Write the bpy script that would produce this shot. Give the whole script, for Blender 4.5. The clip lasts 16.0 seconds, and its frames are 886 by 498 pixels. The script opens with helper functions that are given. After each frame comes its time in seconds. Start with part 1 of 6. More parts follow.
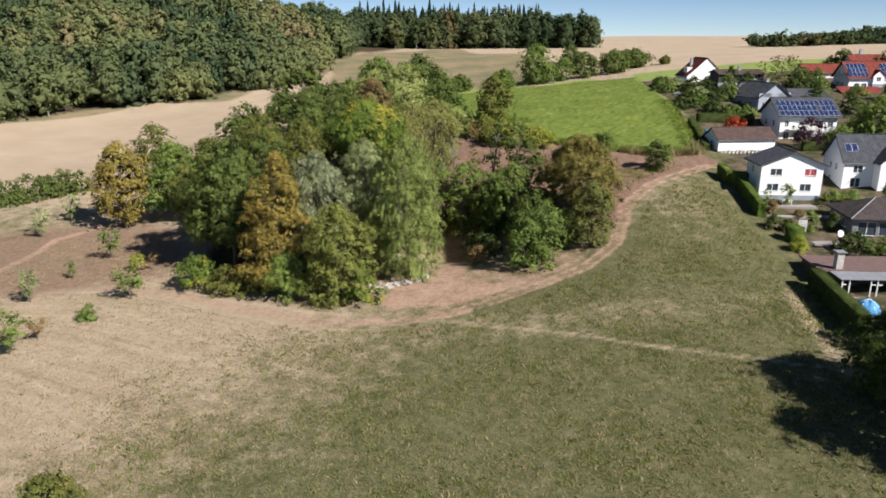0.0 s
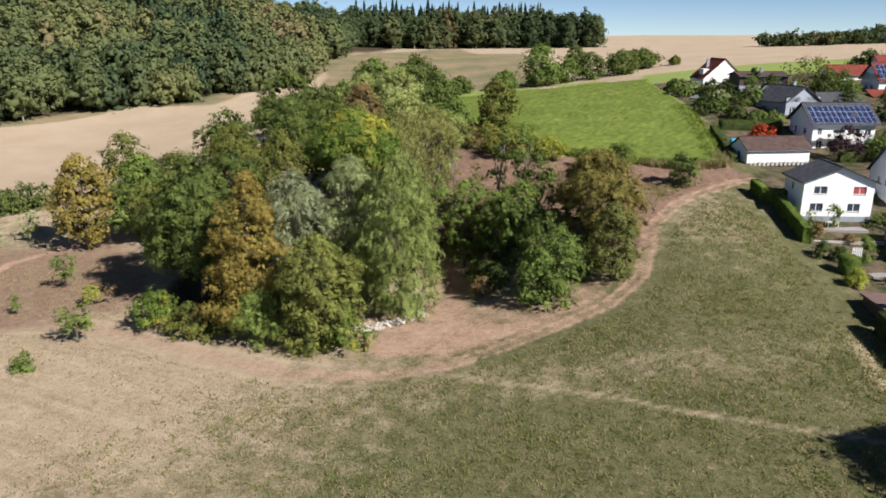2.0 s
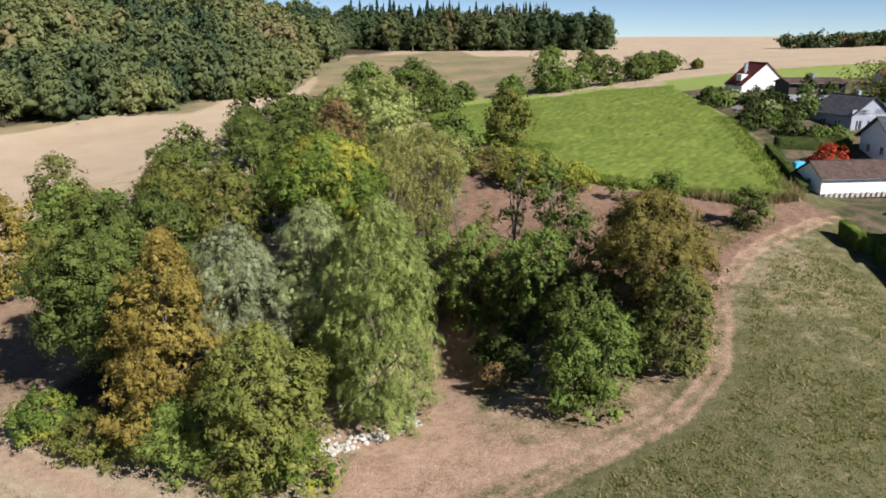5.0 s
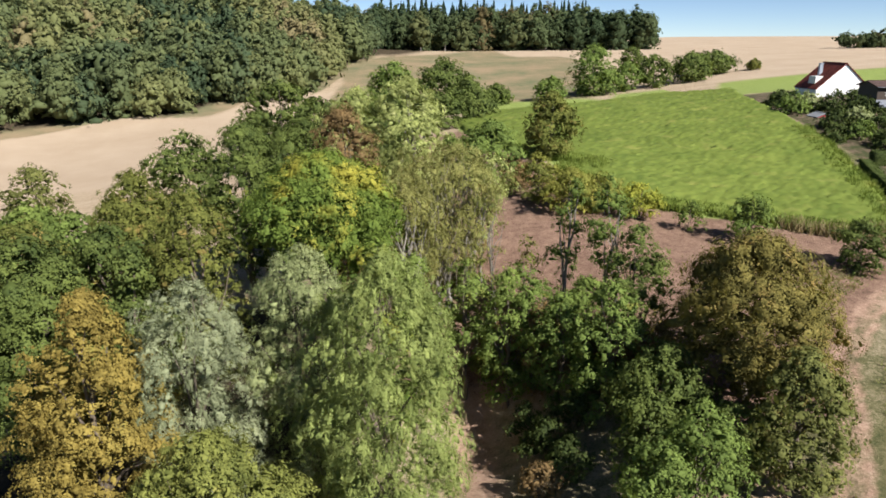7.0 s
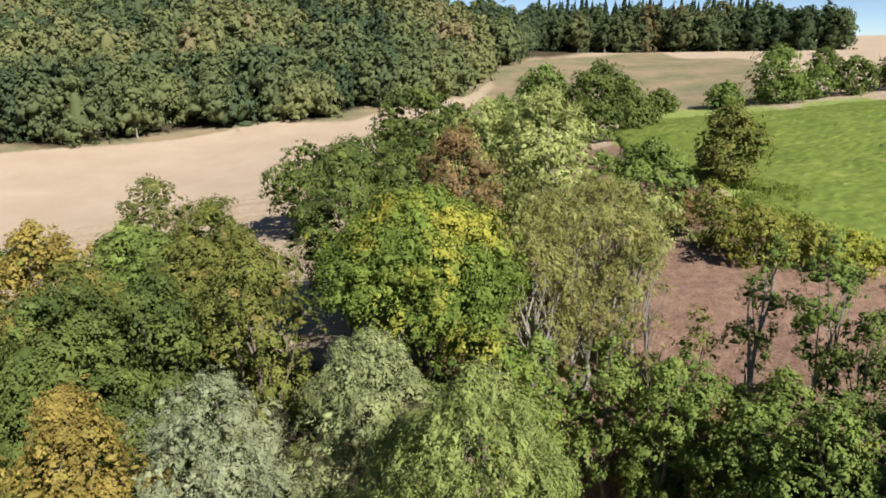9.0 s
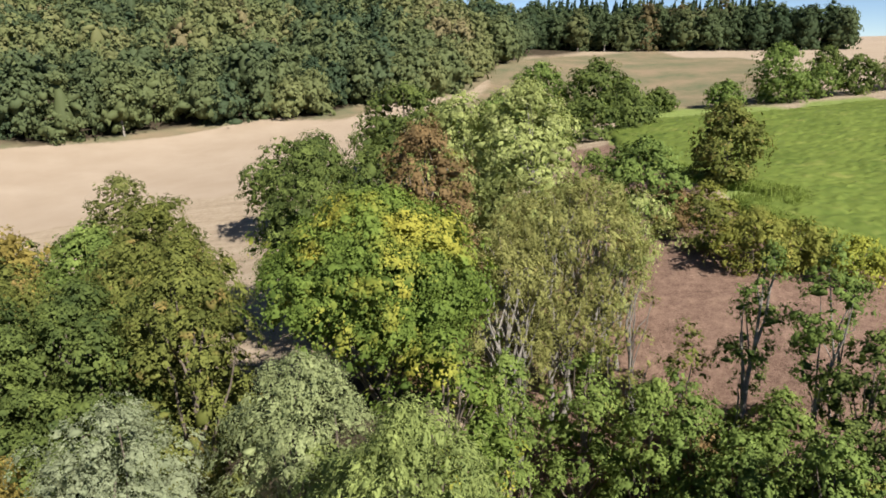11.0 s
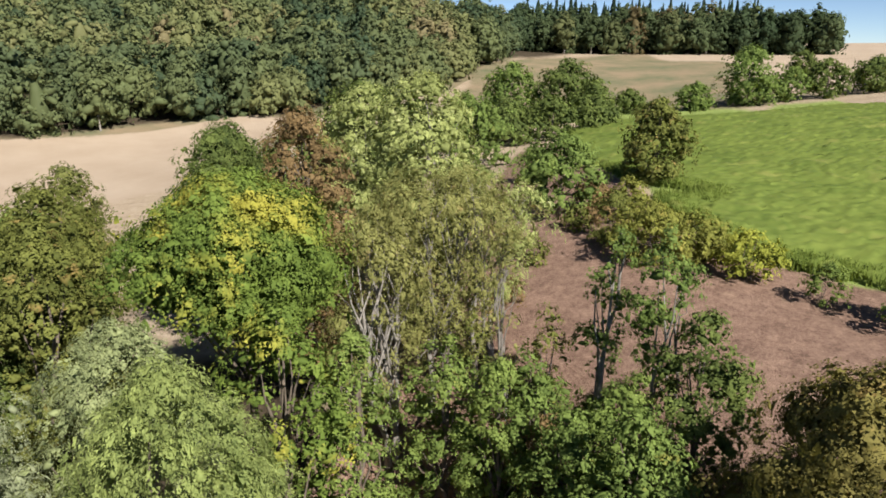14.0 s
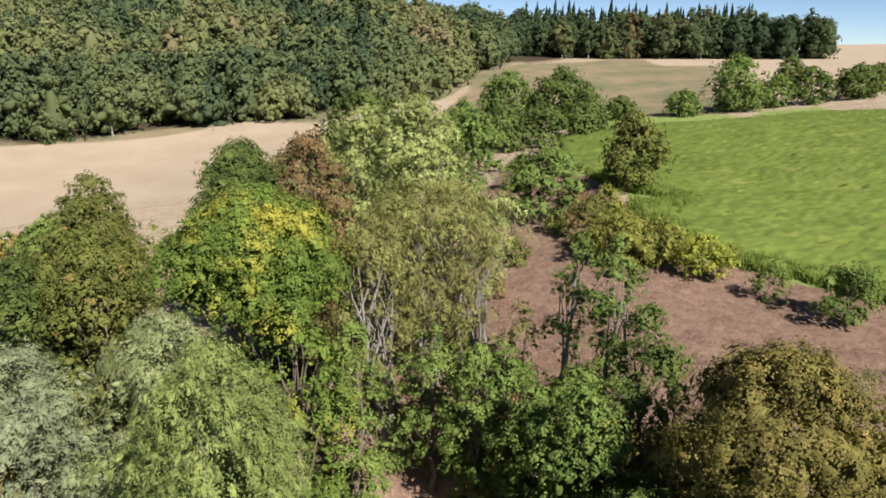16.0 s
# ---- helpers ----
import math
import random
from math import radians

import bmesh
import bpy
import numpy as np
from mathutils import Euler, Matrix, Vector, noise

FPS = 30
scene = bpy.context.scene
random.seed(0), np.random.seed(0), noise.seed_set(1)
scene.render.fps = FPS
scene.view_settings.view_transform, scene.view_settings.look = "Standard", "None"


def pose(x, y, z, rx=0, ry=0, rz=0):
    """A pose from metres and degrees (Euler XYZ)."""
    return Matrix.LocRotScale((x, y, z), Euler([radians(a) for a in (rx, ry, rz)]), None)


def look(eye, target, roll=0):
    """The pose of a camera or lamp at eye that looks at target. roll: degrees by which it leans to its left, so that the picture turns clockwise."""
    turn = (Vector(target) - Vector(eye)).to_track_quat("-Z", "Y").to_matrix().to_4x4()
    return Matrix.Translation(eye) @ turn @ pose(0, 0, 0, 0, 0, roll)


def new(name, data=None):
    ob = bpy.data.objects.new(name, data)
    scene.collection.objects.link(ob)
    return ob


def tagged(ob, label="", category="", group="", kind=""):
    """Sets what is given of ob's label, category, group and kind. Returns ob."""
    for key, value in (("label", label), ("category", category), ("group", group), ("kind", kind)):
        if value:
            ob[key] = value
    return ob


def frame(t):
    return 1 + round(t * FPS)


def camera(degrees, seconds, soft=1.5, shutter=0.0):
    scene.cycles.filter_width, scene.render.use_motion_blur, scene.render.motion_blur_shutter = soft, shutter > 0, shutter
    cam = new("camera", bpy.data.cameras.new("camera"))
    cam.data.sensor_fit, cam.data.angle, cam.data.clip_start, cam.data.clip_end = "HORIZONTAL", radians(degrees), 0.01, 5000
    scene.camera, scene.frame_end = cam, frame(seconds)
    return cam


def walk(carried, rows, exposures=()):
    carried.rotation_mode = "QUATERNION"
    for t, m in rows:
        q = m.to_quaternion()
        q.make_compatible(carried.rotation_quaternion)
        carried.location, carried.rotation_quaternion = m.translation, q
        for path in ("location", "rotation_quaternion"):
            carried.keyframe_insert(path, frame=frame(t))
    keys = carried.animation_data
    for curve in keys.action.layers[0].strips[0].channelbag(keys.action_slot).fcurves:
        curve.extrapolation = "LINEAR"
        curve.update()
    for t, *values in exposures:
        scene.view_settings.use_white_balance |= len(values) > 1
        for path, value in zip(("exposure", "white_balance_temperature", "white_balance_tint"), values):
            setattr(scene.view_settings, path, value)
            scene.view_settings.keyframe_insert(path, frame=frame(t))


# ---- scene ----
cam = camera(63.8, 16.0, soft=1.7)
METRES, EYE, TILT, LEAN, TURN = 100.0, 36.0, -16.7, 0.0, 0.0
ROWS = [
    (0.0, 0.0, 0.0, 0.0, 0.0, 0.0, -0.0),
    (0.5, 0.0, 0.0322, 0.0098, -0.01, -0.03, 0.01),
    (1.0, 0.0001, 0.0676, 0.0206, -0.02, -0.05, 0.01),
    (1.5, 0.0005, 0.1053, 0.0319, -0.03, -0.05, 0.02),
    (2.0, 0.0011, 0.1451, 0.0438, -0.05, -0.04, 0.08),
    (2.5, 0.0018, 0.1863, 0.0565, -0.06, -0.03, 0.12),
    (3.0, 0.0023, 0.2285, 0.0694, -0.08, -0.01, 0.14),
    (3.5, 0.0028, 0.2713, 0.0818, -0.09, 0.0, 0.16),
    (4.0, 0.0032, 0.3151, 0.0944, -0.11, 0.04, 0.19),
    (4.2, 0.0031, 0.3326, 0.0995, -0.08, 0.05, 0.17),
    (6.3, 0.0025, 0.5213, 0.1488, 0.17, 0.17, -0.0),
    (6.5, 0.0024, 0.5391, 0.1535, 0.84, 0.15, -0.13),
    (7.0, 0.0026, 0.5807, 0.1641, 2.5, 0.15, -0.57),
    (7.5, 0.0022, 0.625, 0.1761, 3.33, 0.15, -0.76),
    (7.7, 0.0018, 0.6423, 0.1809, 5.73, 0.14, -1.37),
    (8.0, 0.001, 0.6682, 0.1883, 11.54, -0.01, -2.83),
    (8.2, 0.0017, 0.6847, 0.1932, 14.06, -0.1, -3.4),
    (8.5, 0.0022, 0.7086, 0.2008, 14.37, -0.16, -3.53),
    (9.0, 0.001, 0.741, 0.211, 14.4, -0.16, -3.58),
    (9.2, 0.0008, 0.7505, 0.2142, 14.46, -0.2, -3.61),
    (11.3, 0.021, 0.7955, 0.2146, 14.57, -0.15, -3.96),
    (11.5, 0.0277, 0.797, 0.2129, 14.57, -0.04, -4.08),
    (12.0, 0.0467, 0.8029, 0.211, 14.61, -0.01, -4.26),
    (12.5, 0.0684, 0.808, 0.2106, 14.69, 0.0, -4.44),
    (13.0, 0.0868, 0.812, 0.2113, 14.61, 0.01, -4.53),
    (13.5, 0.0961, 0.8107, 0.2111, 14.65, 0.0, -4.6),
    (14.0, 0.104, 0.8021, 0.2116, 14.75, -0.02, -4.61),
    (14.5, 0.1119, 0.7874, 0.2146, 14.83, -0.03, -4.6),
    (15.0, 0.1197, 0.7694, 0.2168, 14.88, -0.03, -4.59),
    (15.5, 0.1277, 0.7489, 0.2173, 14.93, -0.02, -4.58),
    (16.0, 0.1353, 0.7278, 0.2149, 14.98, -0.04, -4.57),
]
walk(cam, [(t, pose(0, 0, EYE, TILT, LEAN, TURN) @ pose(METRES * x, METRES * y, METRES * z, 90 + pitch, roll, yaw)) for t, x, y, z, yaw, pitch, roll in ROWS],
     exposures=((0, 0.74), (4.2, 0.76), (7.0, 0.96), (9.2, 0.96), (12, 0.89), (16, 0.89)))

# ---- world, sun, exposure ----
SUN_EL, SUN_AZ = radians(40.5), radians(-38)   # azimuth from +x towards -y
to_sun = Vector((math.cos(SUN_EL) * math.cos(SUN_AZ), math.cos(SUN_EL) * math.sin(SUN_AZ), math.sin(SUN_EL)))
world = bpy.data.worlds.new("sky")
scene.world = world
world.use_nodes = True
wn = world.node_tree
sky = wn.nodes.new("ShaderNodeTexSky")
sky.sky_type = "NISHITA"
sky.sun_disc = False
sky.sun_elevation = SUN_EL
sky.sun_rotation = radians(90) - SUN_AZ
sky.altitude, sky.air_density, sky.dust_density, sky.ozone_density = 0, 0.42, 0.0, 2.0
wn.nodes["Background"].inputs["Strength"].default_value = 0.061
wn.links.new(sky.outputs["Color"], wn.nodes["Background"].inputs["Color"])
sun_data = bpy.data.lights.new("sun", "SUN")
sun_data.energy, sun_data.angle, sun_data.color = 5.0, radians(0.6), (1.0, 0.945, 0.885)
sun = new("sun", sun_data)
sun.matrix_world = look(to_sun * 500, (0, 0, 0))


# ---- materials ----
def shader(name):
    m = bpy.data.materials.new(name)
    m.use_nodes = True
    nt = m.node_tree
    return m, nt, nt.nodes["Principled BSDF"]


def add(nt, kind, **values):
    n = nt.nodes.new(kind)
    for key, value in values.items():
        n.inputs[key.replace("_", " ")].default_value = value
    return n


def grain(nt, scale, detail=4.0, rough=0.6, where=None):
    n = add(nt, "ShaderNodeTexNoise", Scale=scale, Detail=detail, Roughness=rough)
    if where is None:
        where = nt.nodes.new("ShaderNodeTexCoord").outputs["Object"]
    nt.links.new(where, n.inputs["Vector"])
    return n.outputs["Fac"]


def steps(nt, fac, stops):
    n = nt.nodes.new("ShaderNodeValToRGB")
    while len(n.color_ramp.elements) < len(stops):
        n.color_ramp.elements.new(0.5)
    for e, (p, c) in zip(n.color_ramp.elements, stops):
        e.position = p
        e.color = (*c, 1) if len(c) == 3 else c
    nt.links.new(fac, n.inputs["Fac"])
    return n.outputs["Color"]


def mixed(nt, fac, a, b, mode="MIX"):
    n = nt.nodes.new("ShaderNodeMix")
    n.data_type, n.blend_type = "RGBA", mode
    for key, v in (("Factor", fac), ("A", a), ("B", b)):
        socket = [i for i in n.inputs if i.name == key and i.type == ("VALUE" if key == "Factor" else "RGBA")][0]
        if isinstance(v, (int, float)):
            socket.default_value = v
        elif isinstance(v, tuple):
            socket.default_value = (*v, 1)
        else:
            nt.links.new(v, socket)
    return [o for o in n.outputs if o.type == "RGBA"][0]


def maths(nt, op, a, b=0.0, clamp=False):
    n = nt.nodes.new("ShaderNodeMath")
    n.operation, n.use_clamp = op, clamp
    for i, v in enumerate((a, b)):
        if isinstance(v, (int, float)):
            n.inputs[i].default_value = v
        else:
            nt.links.new(v, n.inputs[i])
    return n.outputs[0]


def relief(nt, bsdf, height, strength=0.4, distance=0.05):
    n = add(nt, "ShaderNodeBump", Strength=strength, Distance=distance)
    nt.links.new(height, n.inputs["Height"])
    nt.links.new(n.outputs["Normal"], bsdf.inputs["Normal"])


def leaf_material(name, dark, light, turn=None, turned=0.0, patch=0.35, glow=0.36):
    """Foliage: two tones from leaf to leaf, patches of the colour 'turn' (autumn leaves) over a share of the crown."""
    m, nt, bsdf = shader(name)
    dark, light, turn = [c and (c[0] * 1.03, c[1], c[2]) for c in (dark, light, turn)]
    island = nt.nodes.new("ShaderNodeNewGeometry").outputs["Random Per Island"]
    big = grain(nt, patch, 2.0)
    spray = nt.nodes.new("ShaderNodeAttribute")
    spray.attribute_name = "tone"
    tone = maths(nt, "ADD", maths(nt, "ADD", maths(nt, "MULTIPLY", island, 0.2), maths(nt, "MULTIPLY", spray.outputs["Fac"], 0.45)), maths(nt, "MULTIPLY", maths(nt, "SUBTRACT", big, 0.37), 1.1))
    col = steps(nt, tone, [(0.12, dark), (0.85, light)])
    if turn:
        spot = maths(nt, "ADD", grain(nt, patch * 1.7, 1.5), maths(nt, "MULTIPLY", maths(nt, "SUBTRACT", island, 0.5), 0.07))
        edge = 0.74 - 0.5 * turned
        col = mixed(nt, steps(nt, spot, [(edge, (0, 0, 0)), (edge + 0.14, (1, 1, 1))]), col, turn)
    nt.links.new(col, bsdf.inputs["Base Color"])
    bsdf.inputs["Roughness"].default_value = 0.65
    bsdf.inputs["Specular IOR Level"].default_value = 0.06
    trans = nt.nodes.new("ShaderNodeBsdfTranslucent")
    nt.links.new(mixed(nt, 1.0, col, (1.0, 1.0, 0.55), "MULTIPLY"), trans.inputs["Color"])
    mix = add(nt, "ShaderNodeMixShader", Fac=glow * 0.85)
    nt.links.new(bsdf.outputs[0], mix.inputs[1])
    nt.links.new(trans.outputs[0], mix.inputs[2])
    nt.links.new(mix.outputs[0], nt.nodes["Material Output"].inputs["Surface"])
    return m


def rough_material(name, dark, light, scale=3.0, roughness=0.85, bump=0.3, fine=30.0, stain=None):
    m, nt, bsdf = shader(name)
    a, b = grain(nt, scale), grain(nt, fine, 3.0)
    col = steps(nt, maths(nt, "ADD", maths(nt, "MULTIPLY", a, 0.65), maths(nt, "MULTIPLY", b, 0.35)), [(0.3, dark), (0.7, light)])
    if stain:
        col = mixed(nt, steps(nt, grain(nt, scale * 0.35), [(0.5, (0, 0, 0)), (0.75, (0.7, 0.7, 0.7))]), col, stain)
    nt.links.new(col, bsdf.inputs["Base Color"])
    bsdf.inputs["Roughness"].default_value = roughness
    relief(nt, bsdf, b, bump, 0.03)
    return m


def tile_material(name, dark, light, across=0.3, up=0.35):
    """Roof tiles in courses; the slab's own x runs along the eaves, y up the slope."""
    m, nt, bsdf = shader(name)
    place = nt.nodes.new("ShaderNodeTexCoord").outputs["Object"]
    brick = add(nt, "ShaderNodeTexBrick", Scale=1.0, Mortar_Size=0.03, Mortar_Smooth=0.4, Brick_Width=across, Row_Height=up)
    brick.inputs["Color1"].default_value = (*dark, 1)
    brick.inputs["Color2"].default_value = (*light, 1)
    brick.inputs["Mortar"].default_value = (dark[0] * 0.5, dark[1] * 0.5, dark[2] * 0.5, 1)
    nt.links.new(place, brick.inputs["Vector"])
    col = mixed(nt, steps(nt, grain(nt, 0.8), [(0.4, (0, 0, 0)), (0.75, (0.5, 0.5, 0.5))]), brick.outputs["Color"], tuple(c * 1.5 for c in light))
    nt.links.new(col, bsdf.inputs["Base Color"])
    bsdf.inputs["Roughness"].default_value = 0.85
    bsdf.inputs["Specular IOR Level"].default_value = 0.25
    relief(nt, bsdf, brick.outputs["Fac"], 0.5, -0.02)
    return m


def glossy_material(name, colour, roughness=0.08, metal=0.0):
    m, nt, bsdf = shader(name)
    col = steps(nt, grain(nt, 1.5), [(0.3, tuple(c * 0.8 for c in colour)), (0.7, colour)])
    nt.links.new(col, bsdf.inputs["Base Color"])
    bsdf.inputs["Roughness"].default_value = roughness
    bsdf.inputs["Metallic"].default_value = metal
    return m


BARK = rough_material("bark", (0.07, 0.055, 0.04), (0.2, 0.16, 0.12), 4.0, 0.9, 0.6)
PALE_BARK = rough_material("pale bark", (0.12, 0.108, 0.09), (0.33, 0.3, 0.26), 4.0, 0.9, 0.5)
LEAF_DARK = leaf_material("dark green leaves", (0.05, 0.076, 0.024), (0.172, 0.222, 0.058), (0.22, 0.21, 0.05), 0.1, 0.35, 0.34)
LEAF_MID = leaf_material("green leaves", (0.075, 0.115, 0.03), (0.22, 0.305, 0.078), (0.312, 0.282, 0.0633), 0.12, 0.35, 0.36)
LEAF_LIME = leaf_material("light green leaves", (0.09, 0.135, 0.034), (0.26, 0.345, 0.088), (0.35, 0.34, 0.09), 0.15, 0.35, 0.36)
LEAF_FRESH = leaf_material("maple leaves turning yellow", (0.06, 0.1, 0.022), (0.205, 0.285, 0.058), (0.37, 0.36, 0.065), 0.42, 0.16, 0.38)
LEAF_LINDEN = leaf_material("yellowish green linden leaves", (0.1, 0.122, 0.034), (0.29, 0.32, 0.085), (0.33, 0.31, 0.085), 0.2, 0.35, 0.36)
LEAF_SILVER = leaf_material("silvery leaves", (0.15, 0.18, 0.1), (0.345, 0.39, 0.23), None, 0, 0.5, 0.28)
LEAF_GREY = leaf_material("grey green leaves", (0.15, 0.184, 0.08), (0.375, 0.43, 0.2), None, 0, 0.5, 0.3)
LEAF_WILLOW = leaf_material("willow leaves", (0.12, 0.16, 0.05), (0.355, 0.425, 0.136), (0.37, 0.43, 0.145), 0.15, 0.5, 0.34)
LEAF_POPLAR = leaf_material("pale poplar leaves", (0.175, 0.21, 0.068), (0.45, 0.51, 0.185), (0.52, 0.55, 0.26), 0.25, 0.4, 0.36)
LEAF_THIN = leaf_material("thin olive poplar leaves", (0.125, 0.13, 0.04), (0.345, 0.355, 0.122), (0.3, 0.23, 0.1), 0.22, 0.35, 0.36)
LEAF_WALNUT = leaf_material("dull olive brown leaves", (0.085, 0.08, 0.025), (0.275, 0.245, 0.072), (0.36, 0.265, 0.09), 0.3, 0.35, 0.32)
LEAF_DULL = leaf_material("dull olive green leaves", (0.075, 0.088, 0.028), (0.2, 0.22, 0.068), (0.28, 0.21, 0.07), 0.2, 0.4, 0.32)
LEAF_YELLOWISH = leaf_material("yellowing shrub leaves", (0.12, 0.14, 0.03), (0.33, 0.34, 0.08), (0.4, 0.34, 0.09), 0.25, 0.4, 0.34)
LEAF_RUST = leaf_material("rust brown leaves", (0.14, 0.113, 0.03), (0.37, 0.3, 0.08), (0.26, 0.235, 0.06), 0.2, 0.4, 0.32)
LEAF_BROWN = leaf_material("brown autumn leaves", (0.12, 0.086, 0.04), (0.31, 0.215, 0.098), (0.204, 0.219, 0.0506), 0.25, 0.35, 0.3)
LEAF_OLIVE = leaf_material("olive leaves with brown patches", (0.076, 0.092, 0.024), (0.226, 0.25, 0.063), (0.27, 0.205, 0.07), 0.26, 0.4, 0.33)
LEAF_GOLD = leaf_material("golden autumn leaves", (0.16, 0.132, 0.035), (0.41, 0.335, 0.09), (0.209, 0.242, 0.055), 0.28, 0.3, 0.34)
LEAF_YELLOW = leaf_material("yellow green leaves", (0.15, 0.185, 0.03), (0.46, 0.48, 0.085), None, 0.0, 0.5, 0.3)
LEAF_PURPLE = leaf_material("purple leaves", (0.026, 0.0156, 0.0208), (0.104, 0.0585, 0.0715))
LEAF_RED = leaf_material("red leaves", (0.26, 0.039, 0.0195), (0.585, 0.104, 0.052))
LEAF_GARDEN = leaf_material("dark garden leaves", (0.03, 0.046, 0.016), (0.115, 0.155, 0.043), None, 0.0, 0.4, 0.25)
LEAF_HEDGE = leaf_material("clipped hedge leaves", (0.05, 0.09, 0.018), (0.2, 0.27, 0.055), None, 0.0, 0.8, 0.1)
CROP = leaf_material("green fodder crop leaves", (0.115, 0.17, 0.036), (0.21, 0.272, 0.06), (0.25, 0.285, 0.075), 0.25, 0.15, 0.35)
STRAW = leaf_material("dry grass blades", (0.16, 0.13, 0.07), (0.42, 0.35, 0.2), (0.12, 0.15, 0.05), 0.25, 0.1, 0.2)
GRASS = leaf_material("meadow grass blades", (0.135, 0.165, 0.06), (0.27, 0.295, 0.11), (0.36, 0.31, 0.18), 0.46, 0.45, 0.55)
PLASTER = rough_material("white plaster", (0.85, 0.86, 0.88), (0.91, 0.92, 0.93), 0.6, 0.8, 0.1, 12.0, (0.8, 0.8, 0.79))
# grey plaster; the blue, dark cast of a shaded wall is mixed into its colour
GREY_PLASTER = rough_material("grey plaster with shade tint", (0.24, 0.27, 0.33), (0.33, 0.36, 0.42), 0.6, 0.8, 0.1, 12.0)
DIM_PLASTER = rough_material("dark grey plaster", (0.15, 0.15, 0.17), (0.23, 0.23, 0.25), 0.6, 0.8, 0.1, 12.0)
TILE_DARK = tile_material("anthracite roof tiles", (0.042, 0.045, 0.056), (0.074, 0.077, 0.09))
TILE_BROWN = tile_material("brown roof tiles", (0.06, 0.038, 0.033), (0.095, 0.062, 0.055))
TILE_UMBER = tile_material("dark umber roof tiles", (0.04, 0.032, 0.032), (0.066, 0.054, 0.053))
TILE_RED = tile_material("red roof tiles", (0.13, 0.028, 0.02), (0.2, 0.045, 0.032))
WOOD_DARK = rough_material("dark stained wood", (0.03, 0.022, 0.018), (0.09, 0.065, 0.05), 3.0, 0.7)
FELT = rough_material("reddish roof felt", (0.1, 0.06, 0.055), (0.17, 0.11, 0.1), 1.5, 0.9)
SLATE = rough_material("grey roof sheet", (0.16, 0.17, 0.19), (0.26, 0.27, 0.3), 1.5, 0.7)
WHITE_PAINT = rough_material("white paint", (0.72, 0.72, 0.7), (0.84, 0.84, 0.82), 2.0, 0.5, 0.05)
GLASS = glossy_material("dark window glass", (0.05, 0.065, 0.09), 0.05)
BLIND_RED = rough_material("red window blind", (0.3, 0.04, 0.05), (0.42, 0.07, 0.08), 4.0, 0.8, 0.1)
SOLAR = glossy_material("blue solar cells", (0.016, 0.03, 0.095), 0.2)
SOLAR_FRAME = glossy_material("aluminium frame", (0.5, 0.53, 0.6), 0.45, 0.2)
STONE = rough_material("pale rubble stone", (0.3, 0.28, 0.25), (0.6, 0.57, 0.53), 2.0, 0.9, 0.5)
PAVING = rough_material("concrete paving", (0.2, 0.19, 0.18), (0.32, 0.3, 0.29), 2.0, 0.9, 0.2)
TENT = rough_material("blue nylon", (0.05, 0.2, 0.42), (0.09, 0.32, 0.6), 3.0, 0.5, 0.1)


# ---- the lie of the land ----
LAND_X = np.array([-400, -200, -110, -60, -25, 10, 30, 55, 100, 250.0])
LAND_Y = np.array([-150, 40, 85, 108, 128, 150, 200, 280, 430.0])
LAND_Z = np.array([
    [-4.0, -7.3, -7.4, -7.2, -6.9, -6.3, -5.9, -5.2, -3.8, 0.7], [8.1, -3.2, -3.6, -2.0, -1.1, -0.4, 0.5, 1.7, 4.3, 13.6],
    [12.3, -1.5, -2.8, -1.6, -0.5, 1.7, 4.0, 5.6, 9.3, 18.3], [14.6, -0.2, -2.3, -1.1, 0.9, 4.1, 8.2, 9.9, 12.9, 20.7],
    [16.9, 1.4, -1.7, -1.7, 4.1, 9.9, 11.5, 12.5, 15.6, 22.7], [19.5, 3.3, -0.4, 1.0, 8.3, 14.4, 13.9, 14.8, 17.7, 24.9],
    [26.0, 8.0, 2.1, 6.0, 10.9, 15.8, 17.5, 19.6, 23.0, 28.4], [37.8, 18.6, 8.9, 10.5, 14.0, 14.8, 15.9, 18.5, 23.6, 30.1],
    [54.9, 43.7, 36.5, 30.3, 28.1, 27.7, 27.7, 27.6, 28.1, 31.3]])


def curve_through(knots, rows, q):
    """Smooth curve through rows (knots along axis 0, one column per query)."""
    q = np.clip(q, knots[0], knots[-1])
    i = np.clip(np.searchsorted(knots, q) - 1, 0, len(knots) - 2)
    slope = np.gradient(rows, knots, axis=0)
    h = knots[i + 1] - knots[i]
    s = (q - knots[i]) / h
    j = np.arange(len(q))
    return ((2 * s**3 - 3 * s**2 + 1) * rows[i, j] + (s**3 - 2 * s**2 + s) * h * slope[i, j]
            + (3 * s**2 - 2 * s**3) * rows[i + 1, j] + (s**3 - s**2) * h * slope[i + 1, j])


def mound(x, y, cx, cy, sx, sy):
    return np.exp(-0.5 * (((x - cx) / sx) ** 2 + ((y - cy) / sy) ** 2))


